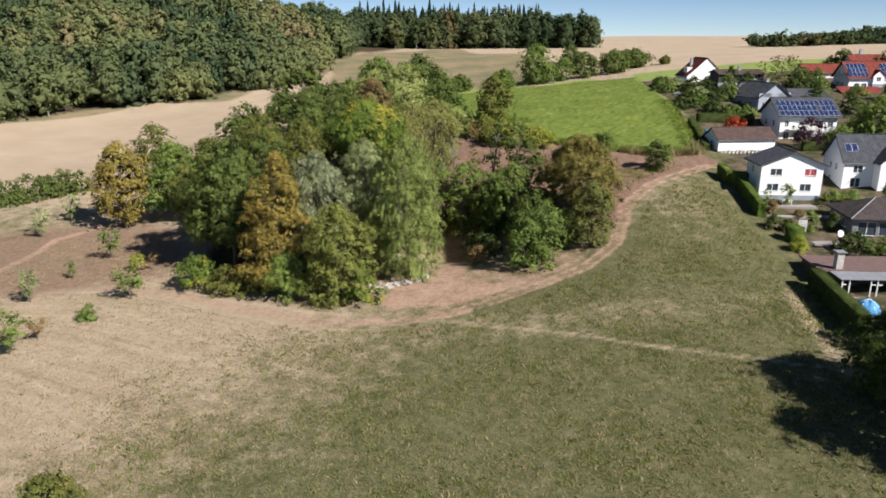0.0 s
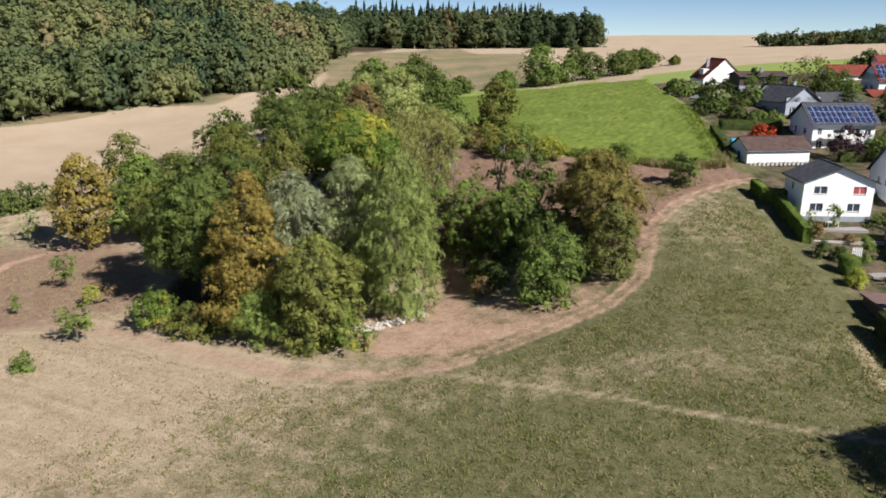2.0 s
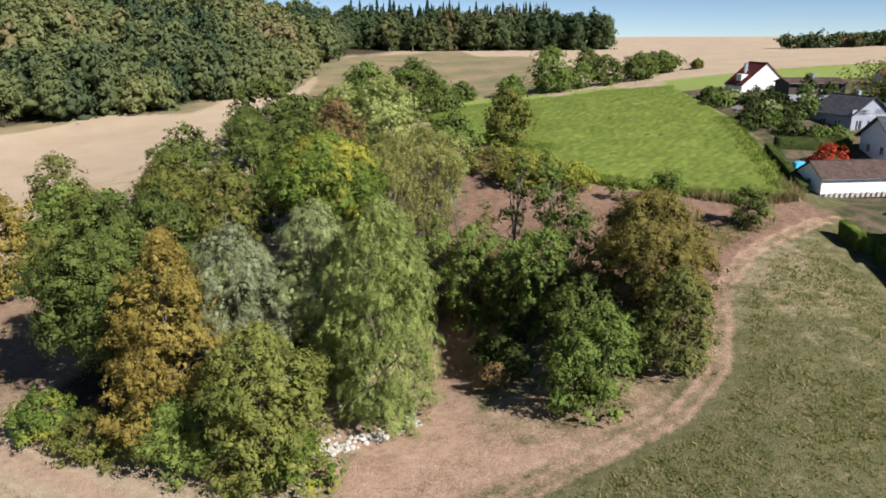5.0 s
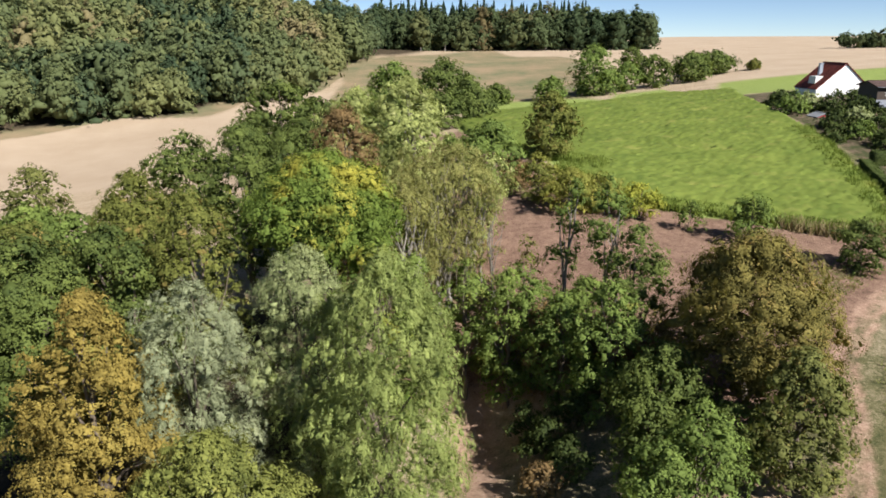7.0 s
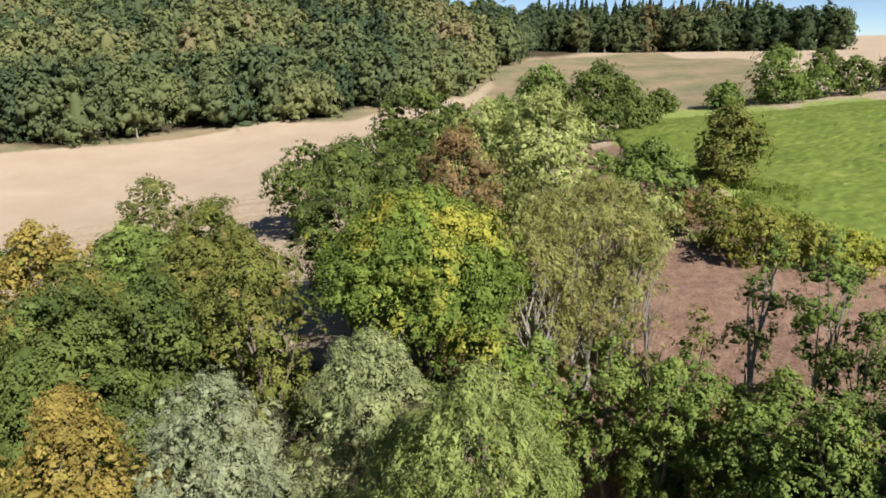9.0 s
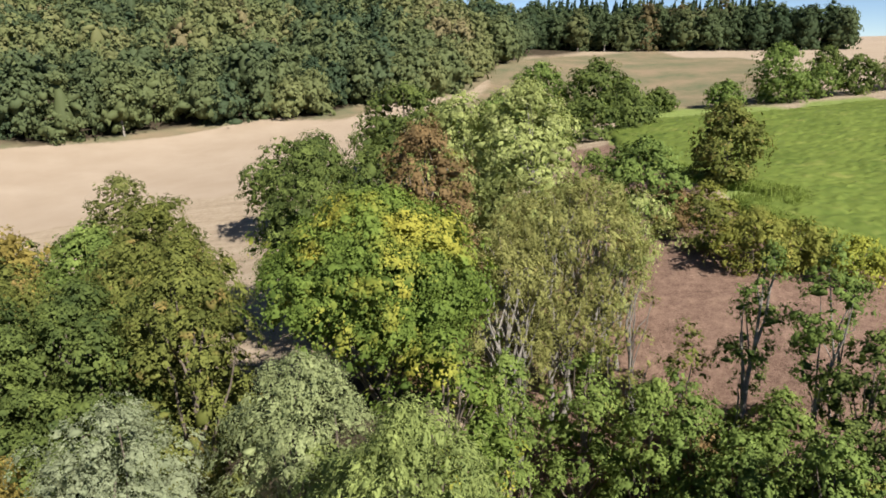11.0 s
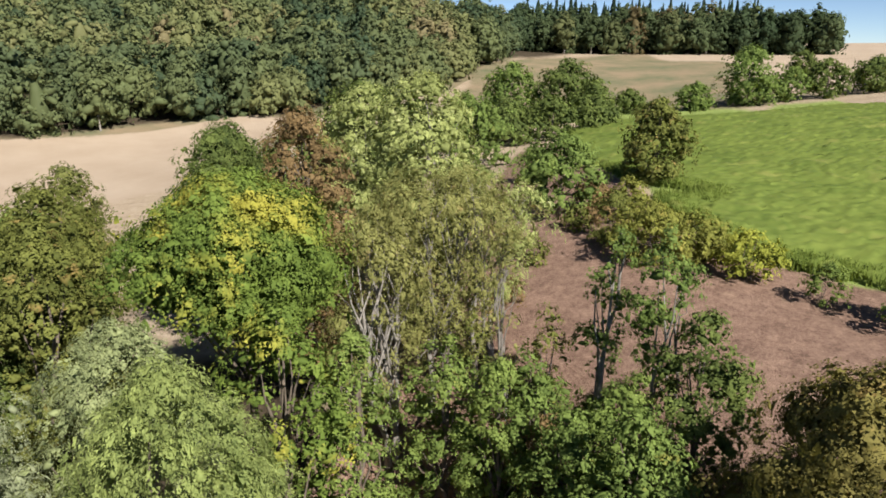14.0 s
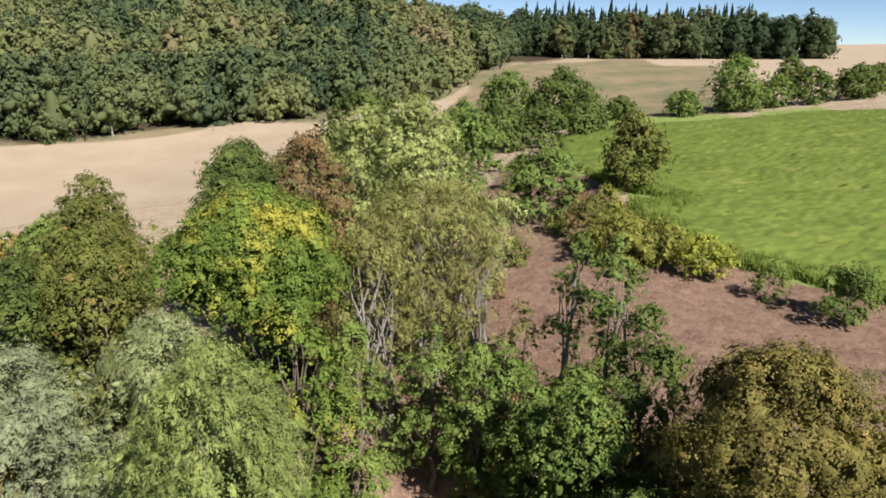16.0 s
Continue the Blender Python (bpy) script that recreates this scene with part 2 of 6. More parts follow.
def land(x, y):
    """Height of the ground at arrays x, y."""
    x, y = np.ravel(np.asarray(x, float)), np.ravel(np.asarray(y, float))
    columns = np.stack([curve_through(LAND_Y, np.repeat(LAND_Z[:, k:k + 1], len(y), 1), y) for k in range(len(LAND_X))])
    z = curve_through(LAND_X, columns, x)
    z = z - 6.8 * mound(x, y, 0.5, 120, 6.5, 8) + 2.2 * mound(x, y, 24, 236, 20, 16) + 1.2 * mound(x, y, 72, 238, 16, 16) - 2.8 * mound(x, y, 66, 110, 15, 15) - 3.8 * mound(x, y, 80, 155, 14, 13) - 0.9 * mound(x, y, 61, 147, 7, 4) - 4.0 * mound(x, y, 114, 202, 13, 10)
    far = np.clip((y - 430) / 200, 0, 1)
    z = z + 4.0 * far * far * (3 - 2 * far) * np.clip((x + 100) / 100, 0, 1)
    out = np.clip((np.hypot(x, y - 150) - 900) / 2000, 0, 1)
    return z - out * (z - 20)


def ground_z(x, y):
    return float(land([x], [y])[0])


def inside(x, y, poly):
    """Signed distance to a polygon's edge, positive inside."""
    d = np.full(len(x), 1e9)
    odd = np.zeros(len(x), bool)
    for (ax, ay), (bx, by) in zip(poly, poly[1:] + poly[:1]):
        ex, ey = bx - ax, by - ay
        s = np.clip(((x - ax) * ex + (y - ay) * ey) / (ex * ex + ey * ey), 0, 1)
        d = np.minimum(d, np.hypot(x - ax - s * ex, y - ay - s * ey))
        odd ^= ((ay > y) != (by > y)) & (x < ax + (y - ay) * ex / (ey if ey else 1e-9))
    return np.where(odd, d, -d)


def along(x, y, line):
    d = np.full(len(x), 1e9)
    for (ax, ay), (bx, by) in zip(line, line[1:]):
        ex, ey = bx - ax, by - ay
        s = np.clip(((x - ax) * ex + (y - ay) * ey) / (ex * ex + ey * ey), 0, 1)
        d = np.minimum(d, np.hypot(x - ax - s * ex, y - ay - s * ey))
    return d


STUBBLE_LEFT = [(-330, 90), (-130, 165), (-112, 177), (-96, 188), (-80, 204), (-62, 226), (-48, 250), (-48, 330), (-60, 332), (-76, 310), (-112, 285), (-137, 258), (-149, 238), (-186, 217), (-330, 180)]
CROP_FIELD = [(9, 180), (12, 175), (18, 171.5), (17, 168.5), (12.5, 169), (13, 163), (19, 151.5), (30, 147), (43, 139.5), (51.5, 142), (55, 160), (58, 177), (60, 200), (62, 232), (72, 266), (55, 279), (20, 270), (0, 260), (-5, 235), (0, 205)]
FALLOW = [(-10, 120), (-8, 160), (-12, 215), (0, 232), (0, 205), (9, 180), (13, 163), (19, 151), (30, 147), (43, 140), (52, 142), (53, 135), (41, 128), (33, 119), (28, 109), (17, 108), (8, 124)]
FAR_STUBBLE = [(-10, 452), (24, 395), (38, 350), (60, 330), (80, 292), (112, 282), (230, 275), (900, 300), (2600, 1500), (2600, 3500), (-2600, 3500), (-900, 900), (-60, 520)]
FAR_FALLOW = [(-52, 330), (-48, 437), (-3, 450), (11, 453), (20, 410), (43, 422), (50, 400), (44, 345), (52, 325), (45, 285), (0, 275), (-48, 262)]
GREEN_STRIP = [(64, 240), (72, 268), (70, 288), (112, 281), (240, 274), (240, 240), (130, 246), (104, 236)]
HEDGE_STRIP = [(-8, 255), (0, 260), (20, 270), (55, 279), (70, 284), (70, 292), (45, 297), (0, 286), (-30, 278), (-30, 262)]
BARE = [(-12, 94), (-8, 89), (2, 88.5), (10, 92.5), (20, 98), (26.5, 105), (27, 110), (24, 101.5), (16, 99), (8, 97), (4.5, 101), (3.5, 112), (2.5, 125), (-3, 125), (-2, 108), (-4, 101.5)]
TRACK = [(-62, 103), (-50, 102.5), (-40, 99), (-28.7, 92.8), (-16.6, 86.8), (-6.9, 85.4), (1.2, 87), (11.4, 92.4), (20.7, 96.9), (25.8, 102.2), (28, 107.9), (30.4, 114.8), (37.7, 124.4), (49.7, 133.2), (60, 136)]
HOLLOW = [(0, 87), (-1.5, 96), (-1, 106), (0, 120)]
LEFT_GRASS = [(-110, 92), (-70, 94), (-50, 99), (-40, 105), (-38, 114), (-45, 132), (-60, 146), (-80, 144), (-110, 128)]
LEFT_TRACK = [(-110, 95), (-74.4, 113.3), (-75.4, 133.5), (-66, 143), (-58, 146)]
STRIP = [(-1.8, 85.8), (14.7, 79.1), (26.3, 73.1), (38, 68.6), (44, 66)]
FOREST = [(-420, 120), (-330, 182), (-186, 219), (-149, 240), (-137, 261), (-112, 289), (-78, 313), (-60, 335), (-52, 380), (-50, 440), (-60, 520), (-200, 600), (-420, 560)]
CREST_WOOD = [(-60, 440), (-10, 454), (40, 462), (98, 470), (104, 490), (60, 512), (-60, 512)]


def pieces(name, verts, faces, material, attrs=None, smooth=False):
    """A mesh from arrays of vertices (n, 3) and faces (m, 3 or 4)."""
    me = bpy.data.meshes.new(name)
    verts, faces = np.asarray(verts, np.float32), np.asarray(faces, np.int32)
    k = faces.shape[1]
    me.vertices.add(len(verts))
    me.vertices.foreach_set("co", verts.ravel())
    me.loops.add(faces.size)
    me.loops.foreach_set("vertex_index", faces.ravel())
    me.polygons.add(len(faces))
    me.polygons.foreach_set("loop_start", np.arange(0, faces.size, k, dtype=np.int32))
    me.polygons.foreach_set("loop_total", np.full(len(faces), k, np.int32))
    if smooth:
        me.polygons.foreach_set("use_smooth", np.ones(len(faces), bool))
    for key, values in (attrs or {}).items():
        a = me.attributes.new(key, "FLOAT", "POINT")
        a.data.foreach_set("value", np.asarray(values, np.float32))
    me.update(calc_edges=True)
    me.materials.append(material)
    return me


# ---- ground: one sheet, its cover told by attributes ----
def spread(lo, a, b, hi, step):
    core = list(np.arange(a, b, step))
    up, down, s = [b], [a], step
    while up[-1] < hi:
        s *= 1.22
        up.append(up[-1] + s)
    s = step
    while down[-1] > lo:
        s *= 1.22
        down.append(down[-1] - s)
    return np.array(down[:0:-1] + core + up)


def ground_material():
    m, nt, bsdf = shader("meadow, tracks and fields")
    place = nt.nodes.new("ShaderNodeTexCoord").outputs["Object"]
    fine, tuft, mid, wide = grain(nt, 4.5, 5.0, 0.75, place), grain(nt, 1.3, 4.0, 0.7, place), grain(nt, 0.4, 5.0, 0.65, place), grain(nt, 0.07, 4.0, 0.6, place)
    arc = nt.nodes.new("ShaderNodeAttribute")
    arc.attribute_name = "arc"
    lane = nt.nodes.new("ShaderNodeCombineXYZ")
    apart = nt.nodes.new("ShaderNodeSeparateXYZ")
    nt.links.new(place, apart.inputs[0])
    nt.links.new(maths(nt, "MULTIPLY", arc.outputs["Fac"], 0.9), lane.inputs[0])
    nt.links.new(maths(nt, "MULTIPLY", apart.outputs[0], 0.05), lane.inputs[1])
    nt.links.new(maths(nt, "MULTIPLY", apart.outputs[1], 0.05), lane.inputs[2])
    streak = grain(nt, 1.0, 3.0, 0.55, lane.outputs[0])

    def cover(key, wobble=0.45, soft=0.12):
        a = nt.nodes.new("ShaderNodeAttribute")
        a.attribute_name = key
        w = maths(nt, "MULTIPLY", maths(nt, "SUBTRACT", maths(nt, "ADD", maths(nt, "MULTIPLY", mid, 0.6), maths(nt, "MULTIPLY", fine, 0.4)), 0.5), wobble * 2)
        return steps(nt, maths(nt, "ADD", a.outputs["Fac"], w), [(0.5 - soft, (0, 0, 0)), (0.5 + soft, (1, 1, 1))])

    tone = maths(nt, "ADD", maths(nt, "ADD", maths(nt, "MULTIPLY", fine, 0.4), maths(nt, "MULTIPLY", tuft, 0.35)), maths(nt, "MULTIPLY", mid, 0.25))
    green = steps(nt, tone, [(0.37, (0.052, 0.063, 0.026)), (0.5, (0.118, 0.115, 0.054)), (0.63, (0.205, 0.18, 0.104))])
    dry = steps(nt, maths(nt, "ADD", maths(nt, "MULTIPLY", tone, 0.74), maths(nt, "MULTIPLY", streak, 0.26)), [(0.35, (0.21, 0.163, 0.11)), (0.5, (0.365, 0.288, 0.2)), (0.65, (0.48, 0.395, 0.295))])
    earth = steps(nt, tone, [(0.36, (0.225, 0.142, 0.102)), (0.52, (0.37, 0.25, 0.182)), (0.66, (0.475, 0.355, 0.268))])
    fallow = steps(nt, tone, [(0.36, (0.095, 0.06, 0.043)), (0.5, (0.205, 0.131, 0.096)), (0.64, (0.32, 0.218, 0.158))])
    stubble = steps(nt, maths(nt, "ADD", maths(nt, "MULTIPLY", fine, 0.25), maths(nt, "MULTIPLY", wide, 0.75)), [(0.3, (0.35, 0.272, 0.193)), (0.7, (0.43, 0.345, 0.255))])
    crop = steps(nt, tone, [(0.3, (0.17, 0.225, 0.055)), (0.7, (0.27, 0.33, 0.1))])
    farf = steps(nt, maths(nt, "ADD", maths(nt, "MULTIPLY", tone, 0.3), maths(nt, "MULTIPLY", wide, 0.7)), [(0.36, (0.13, 0.14, 0.075)), (0.6, (0.26, 0.2, 0.125))])
    garden = steps(nt, mid, [(0.4, (0.05, 0.06, 0.024)), (0.62, (0.15, 0.11, 0.08))])
    wood = steps(nt, mid, [(0.3, (0.035, 0.028, 0.018)), (0.7, (0.09, 0.07, 0.045))])
    col = green
    for key, c, wobble, soft in (("dry", dry, 0.75, 0.25), ("stubble", stubble, 0.2, 0.06), ("farfallow", farf, 0.2, 0.06), ("fallow", fallow, 0.5, 0.12), ("track", earth, 0.5, 0.16), ("crop", crop, 0.2, 0.1), ("garden", garden, 0.3, 0.1), ("woodland", wood, 0.3, 0.12)):
        col = mixed(nt, cover(key, wobble, soft), col, c)
    nt.links.new(col, bsdf.inputs["Base Color"])
    bsdf.inputs["Roughness"].default_value = 0.95
    bsdf.inputs["Specular IOR Level"].default_value = 0.1
    relief(nt, bsdf, maths(nt, "ADD", fine, mid), 0.7, 0.25)
    return m


def build_ground():
    xs, ys = spread(-3500, -80, 56, 3500, 0.72), spread(-1500, 42, 136, 4200, 0.72)
    X, Y = np.meshgrid(xs, ys)
    x, y = X.ravel(), Y.ravel()
    z = land(x, y)
    rng = np.random.default_rng(3)
    z = z + np.where((np.abs(x) < 120) & (y < 260), rng.normal(0, 0.03, len(z)), 0)
    soft = lambda d, w: np.clip(0.5 + d / (2 * w), 0, 1)
    west = -(x + 12 + 0.62 * (78 - y))           # dry side of the meadow
    dry = np.clip(0.47 + west / 50, 0.1, 1)
    dry = np.maximum(dry, 0.42 * mound(x, y, 38, 119, 10, 13))
    dry = np.maximum(dry, 0.42 * mound(x, y, 8, 83, 40, 4))
    dry = np.where(x < -52, np.maximum(dry - 0.62 * mound(x, y, -98, 136, 26, 18), 0.15), dry)
    dry = np.maximum(dry, 0.85 * np.exp(-(along(x, y, [(42.0, 65), (42.3, 72), (42.9, 78), (44.2, 85)]) / 1.1) ** 2))
    dry = np.maximum(dry, 0.6 * np.exp(-(along(x, y, STRIP) / 0.55) ** 2))
    dry = np.maximum(dry, 0.9 * np.exp(-(along(x, y, [(6, 172), (13, 171.5), (18, 170)]) / 2.4) ** 2))
    ruts = along(x, y, TRACK)
    track = np.maximum(np.maximum(np.exp(-((ruts - 0.8) / 0.42) ** 2) * 0.7, 0.5 * np.exp(-(ruts / 2.0) ** 2)), soft(1.6 - along(x, y, HOLLOW), 2.0) * 0.7)
    track = track * np.clip((x + 75) / 30, 0.0, 1)
    track = np.maximum(track, 0.75 * np.exp(-(along(x, y, LEFT_TRACK) / 1.3) ** 2))
    track = np.maximum(track, 0.5 * soft(inside(x, y, [(-38, 101), (-10, 92), (0, 88), (12, 94), (22, 99), (27, 106), (15, 108), (4, 104), (-6, 104), (-30, 110)]), 2.5))
    track = np.maximum(track, 0.66 * soft(inside(x, y, BARE), 1.6))
    track = np.maximum(track, 0.3 * np.exp(-(along(x, y, STRIP) / 0.7) ** 2))
    fallow = np.maximum(soft(inside(x, y, FALLOW), 2.0), np.maximum(0.42 * mound(x, y, -60, 116, 24, 20), 0.56 * soft(inside(x, y, LEFT_GRASS), 6)))
    attrs = {
        "arc": along(x, y, TRACK), "dry": dry, "track": track, "fallow": fallow, "crop": np.maximum(soft(inside(x, y, CROP_FIELD), 1.2), np.maximum(soft(inside(x, y, GREEN_STRIP), 2), soft(inside(x, y, HEDGE_STRIP), 2))),
        "stubble": np.maximum(soft(inside(x, y, STUBBLE_LEFT), 3), soft(inside(x, y, FAR_STUBBLE), 4)),
        "farfallow": np.maximum(soft(inside(x, y, FAR_FALLOW), 9), soft(inside(x, y, FOREST) + 2.5, 3)),
        "garden": soft(inside(x, y, [(47, 66), (51, 108), (54, 138), (58, 140), (62, 230), (120, 250), (200, 200), (200, 40), (60, 40)]), 1.0),
        "woodland": np.maximum(np.maximum(soft(inside(x, y, FOREST) - 4, 4), soft(inside(x, y, CREST_WOOD), 4)), 0.75 * soft(inside(x, y, [(-42, 106), (-20, 96), (-13, 102), (-10, 106), (-9, 124), (-13, 136), (-40, 136)]), 3)),
    }
    nx, ny = len(xs), len(ys)
    a = (np.arange(ny - 1)[:, None] * nx + np.arange(nx - 1)[None]).ravel()
    me = pieces("ground", np.stack([x, y, z], 1), np.stack([a, a + 1, a + nx + 1, a + nx], 1), ground_material(), attrs, True)
    return tagged(new("ground", me), "dry mown meadow, dirt tracks and stubble fields", "ground", "", "structure")


build_ground()


# ---- trees and shrubs ----
def unit(v):
    return v / np.maximum(np.linalg.norm(v, axis=-1, keepdims=True), 1e-6)


def lump_shape(level):
    """A lump of triangles, the dense inside of a leaf clump."""
    bm = bmesh.new()
    bmesh.ops.create_icosphere(bm, subdivisions=level, radius=1)
    v = np.array([p.co[:] for p in bm.verts])
    f = np.array([[p.index for p in q.verts] for q in bm.faces])
    bm.free()
    return v, f


PLAIN_LUMP = lump_shape(0)


def leaf_mass(rng, centres, radii, stem, leaf, slim, dens, droop=0.0, squash=0.85, inner=0.1, drop=0.15, core=0.6, spray=0.42, jitter=0.24, cover=3.4, least=3, m=6, whole=0.0, pad=1.0):
    """Sprays of three-cornered leaves on the skins of many clumps, over crumpled inner lumps toned darker as inner
    shade; stem: (x, y) of the trunk.
    Returns vertices, faces and a tone for each vertex that is the same all over a spray."""
    size = np.clip(radii * 0.42, spray * 0.6, spray * 1.5)
    n = np.maximum((cover * (radii / size) ** 2).astype(int), 4)
    which = np.repeat(np.arange(len(centres)), n)
    d = unit(rng.normal(size=(len(which), 3)))
    out = unit(np.c_[centres[:, :2] - np.asarray(stem), np.zeros(len(centres))] + np.array([1e-3, 0, 0.35]))[which]
    keep = ((np.einsum("ij,ij->i", d, out) > -0.2) & (d[:, 2] > -0.62)) | (rng.random(len(d)) < inner)
    which, d, out = which[keep], d[keep], out[keep]
    bough = unit(unit(np.c_[centres[:, :2] - np.asarray(stem), np.zeros(len(centres))] + 1e-3) + rng.normal(size=(len(centres), 3)) * 0.55 + [0, 0, -0.25 - droop])
    ax, r = bough[which], radii[which]
    reach = np.where(rng.random(len(d)) < drop, rng.uniform(1.0, 1.35, len(d)), rng.uniform(0.72, 1.04, len(d)))
    middle = centres[which] + (d + ax * np.einsum("ij,ij->i", d, ax)[:, None] * 0.7) * (r * reach)[:, None] * np.array([1, 1, squash])
    crown = unit((middle - [*stem, centres[:, 2].mean()]) * [1, 1, 0.6])
    facing = unit(d * 0.8 * (1 - whole) + out * 0.3 + crown * whole * 1.3 + rng.normal(size=d.shape) * 0.28 + [0, 0, 0.32])
    hang = unit(ax * 0.7 + d * 0.5 + [0, 0, -0.35 - 1.5 * droop] + rng.normal(size=d.shape) * 0.3)
    hang = unit(hang - facing * np.einsum("ij,ij->i", hang, facing)[:, None])
    cross = np.cross(facing, hang)
    wide = size[which] * rng.uniform(0.6, 1.35, len(d))
    per = np.maximum((dens * wide ** 2 / (leaf * leaf * slim)).astype(int), least)
    k = np.repeat(np.arange(len(d)), per)
    u, w = np.clip(rng.normal(0, 0.62, (2, len(k))), -1.5, 1.5)
    u = u * (1.25 + 0.8 * droop)
    w = w * (0.85 - 0.35 * droop)
    bulge = 0.42 - 0.45 * (u * u / (1.6 + droop) + w * w) + rng.normal(0, 0.12, len(k))
    a, b, f = hang[k], cross[k], facing[k]
    p = middle[k] + (a * u[:, None] + b * w[:, None] + f * bulge[:, None]) * wide[k][:, None]
    nrm = unit(f + a * u[:, None] * 0.7 + b * w[:, None] * 0.8 + rng.normal(size=p.shape) * jitter)
    along_leaf = unit(a * (0.55 + droop) + rng.normal(size=p.shape) * 0.55)
    along_leaf = unit(along_leaf - nrm * np.einsum("ij,ij->i", along_leaf, nrm)[:, None])
    side = np.cross(nrm, along_leaf)
    s = leaf * rng.uniform(0.6, 1.35, len(k))[:, None]
    tip, side = along_leaf * s * 0.5, side * s * 0.5 * slim
    v = np.stack([p - tip * 0.7 + side * 1.2, p - tip * 0.7 - side * 1.2, p + tip], 1).reshape(-1, 3)
    faces = np.arange(len(v)).reshape(-1, 3)
    shade = 0.55 * rng.random(len(centres))[which] + 0.45 * rng.random(len(d))
    tone = np.repeat(shade[k], 3)
    # the closed inner leaves of each spray: a ragged shallow dome
    turn = (np.arange(m) + rng.uniform(-0.3, 0.3, (len(d), m))) * (2 * math.pi / m)
    rho = rng.uniform(0.3, 0.85, (len(d), m)) * pad
    pu, pw = np.cos(turn) * rho * (1.0 + 0.7 * droop), np.sin(turn) * rho * (0.8 - 0.3 * droop)
    sink = 0.02 - 0.45 * rho * rho
    rim = middle[:, None] + (hang[:, None] * pu[..., None] + cross[:, None] * pw[..., None] + facing[:, None] * sink[..., None]) * wide[:, None, None]
    top = middle + facing * (0.12 * wide)[:, None]
    pads = np.concatenate([rim, top[:, None]], 1).reshape(-1, 3)
    i = np.arange(m)
    fan = np.stack([i, (i + 1) % m, np.full(m, m)], 1)
    fan = (fan[None] + (np.arange(len(d)) * (m + 1))[:, None, None] + len(v)).reshape(-1, 3)
    v, faces, tone = np.concatenate([v, pads]), np.concatenate([faces, fan]), np.concatenate([tone, np.repeat(shade * 0.9, m + 1)])
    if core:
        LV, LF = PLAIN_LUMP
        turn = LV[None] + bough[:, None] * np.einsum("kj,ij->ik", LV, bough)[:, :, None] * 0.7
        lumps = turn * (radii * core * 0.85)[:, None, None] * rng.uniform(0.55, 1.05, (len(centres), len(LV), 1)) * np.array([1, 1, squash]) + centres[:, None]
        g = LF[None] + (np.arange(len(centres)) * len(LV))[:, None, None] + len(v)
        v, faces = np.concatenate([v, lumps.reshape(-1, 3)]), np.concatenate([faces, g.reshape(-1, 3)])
        # low tones on the inner lumps: shade inside the crown, put into the colour
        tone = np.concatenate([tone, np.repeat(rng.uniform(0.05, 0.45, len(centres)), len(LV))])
    return v, faces, tone


OUTLINES = {
    "round": [(0, 0.45), (0.2, 0.85), (0.45, 1.0), (0.7, 0.88), (0.88, 0.58), (1, 0.15)],
    "broad": [(0, 0.7), (0.25, 1.0), (0.55, 0.95), (0.8, 0.7), (0.93, 0.42), (1, 0.1)],
    "cone": [(0, 0.85), (0.12, 1.0), (0.35, 0.86), (0.6, 0.62), (0.8, 0.4), (0.93, 0.2), (1, 0.03)],
    "column": [(0, 0.7), (0.25, 0.95), (0.5, 1.0), (0.75, 0.85), (0.92, 0.5), (1, 0.1)],
    "vase": [(0, 0.25), (0.3, 0.6), (0.6, 0.95), (0.8, 1.0), (0.93, 0.7), (1, 0.25)],
    "pillar": [(0, 0.9), (0.2, 1.0), (0.55, 1.0), (0.8, 0.84), (0.93, 0.5), (1, 0.12)],
    "dome": [(0, 1.0), (0.3, 1.0), (0.6, 0.85), (0.85, 0.5), (1, 0.1)],
}


def clumps(rng, outline, r, low, high, count, size, lean=(0, 0)):
    """Centres and radii of foliage clumps in a crown, more of them towards its skin, with an uneven outline."""
    hs, ws = zip(*OUTLINES[outline])
    u = rng.random(count) ** 0.9
    w = np.interp(u, hs, ws)
    ang = rng.uniform(0, 2 * math.pi, count) + u * 0.7
    lobes = 1 + 0.16 * np.sin(ang * 3 + rng.uniform(0, 6)) * np.sin(u * 7 + rng.uniform(0, 6)) + rng.normal(0, 0.07, count)
    cr = r * size * rng.uniform(0.4, 1.4, count) * (0.6 + 0.4 * w)
    rad = np.maximum(r * w * lobes * rng.uniform(0.3, 1, count) ** 0.42 - cr * 0.6, 0)
    c = np.stack([rad * np.cos(ang) + lean[0] * u, rad * np.sin(ang) + lean[1] * u, low + (high - low) * u - cr * 0.55 * u], 1)
    return c, cr


def tube(path, radii, sides=6):
    """Vertices and quads of a tapered limb along a path."""
    path = np.asarray(path, float)
    t = unit(np.gradient(path, axis=0))
    up = np.where(np.abs(t[:, 2:3]) > 0.9, np.array([[1.0, 0, 0]]), np.array([[0, 0, 1.0]]))
    a = unit(np.cross(t, up))
    b = np.cross(t, a)
    ang = np.arange(sides) / sides * 2 * math.pi
    ring = a[:, None] * np.cos(ang)[None, :, None] + b[:, None] * np.sin(ang)[None, :, None]
    v = (path[:, None] + ring * np.asarray(radii)[:, None, None]).reshape(-1, 3)
    f = []
    for k in range(len(path) - 1):
        for j in range(sides):
            f.append((k * sides + j, k * sides + (j + 1) % sides, (k + 1) * sides + (j + 1) % sides, (k + 1) * sides + j))
    return v, np.array(f)


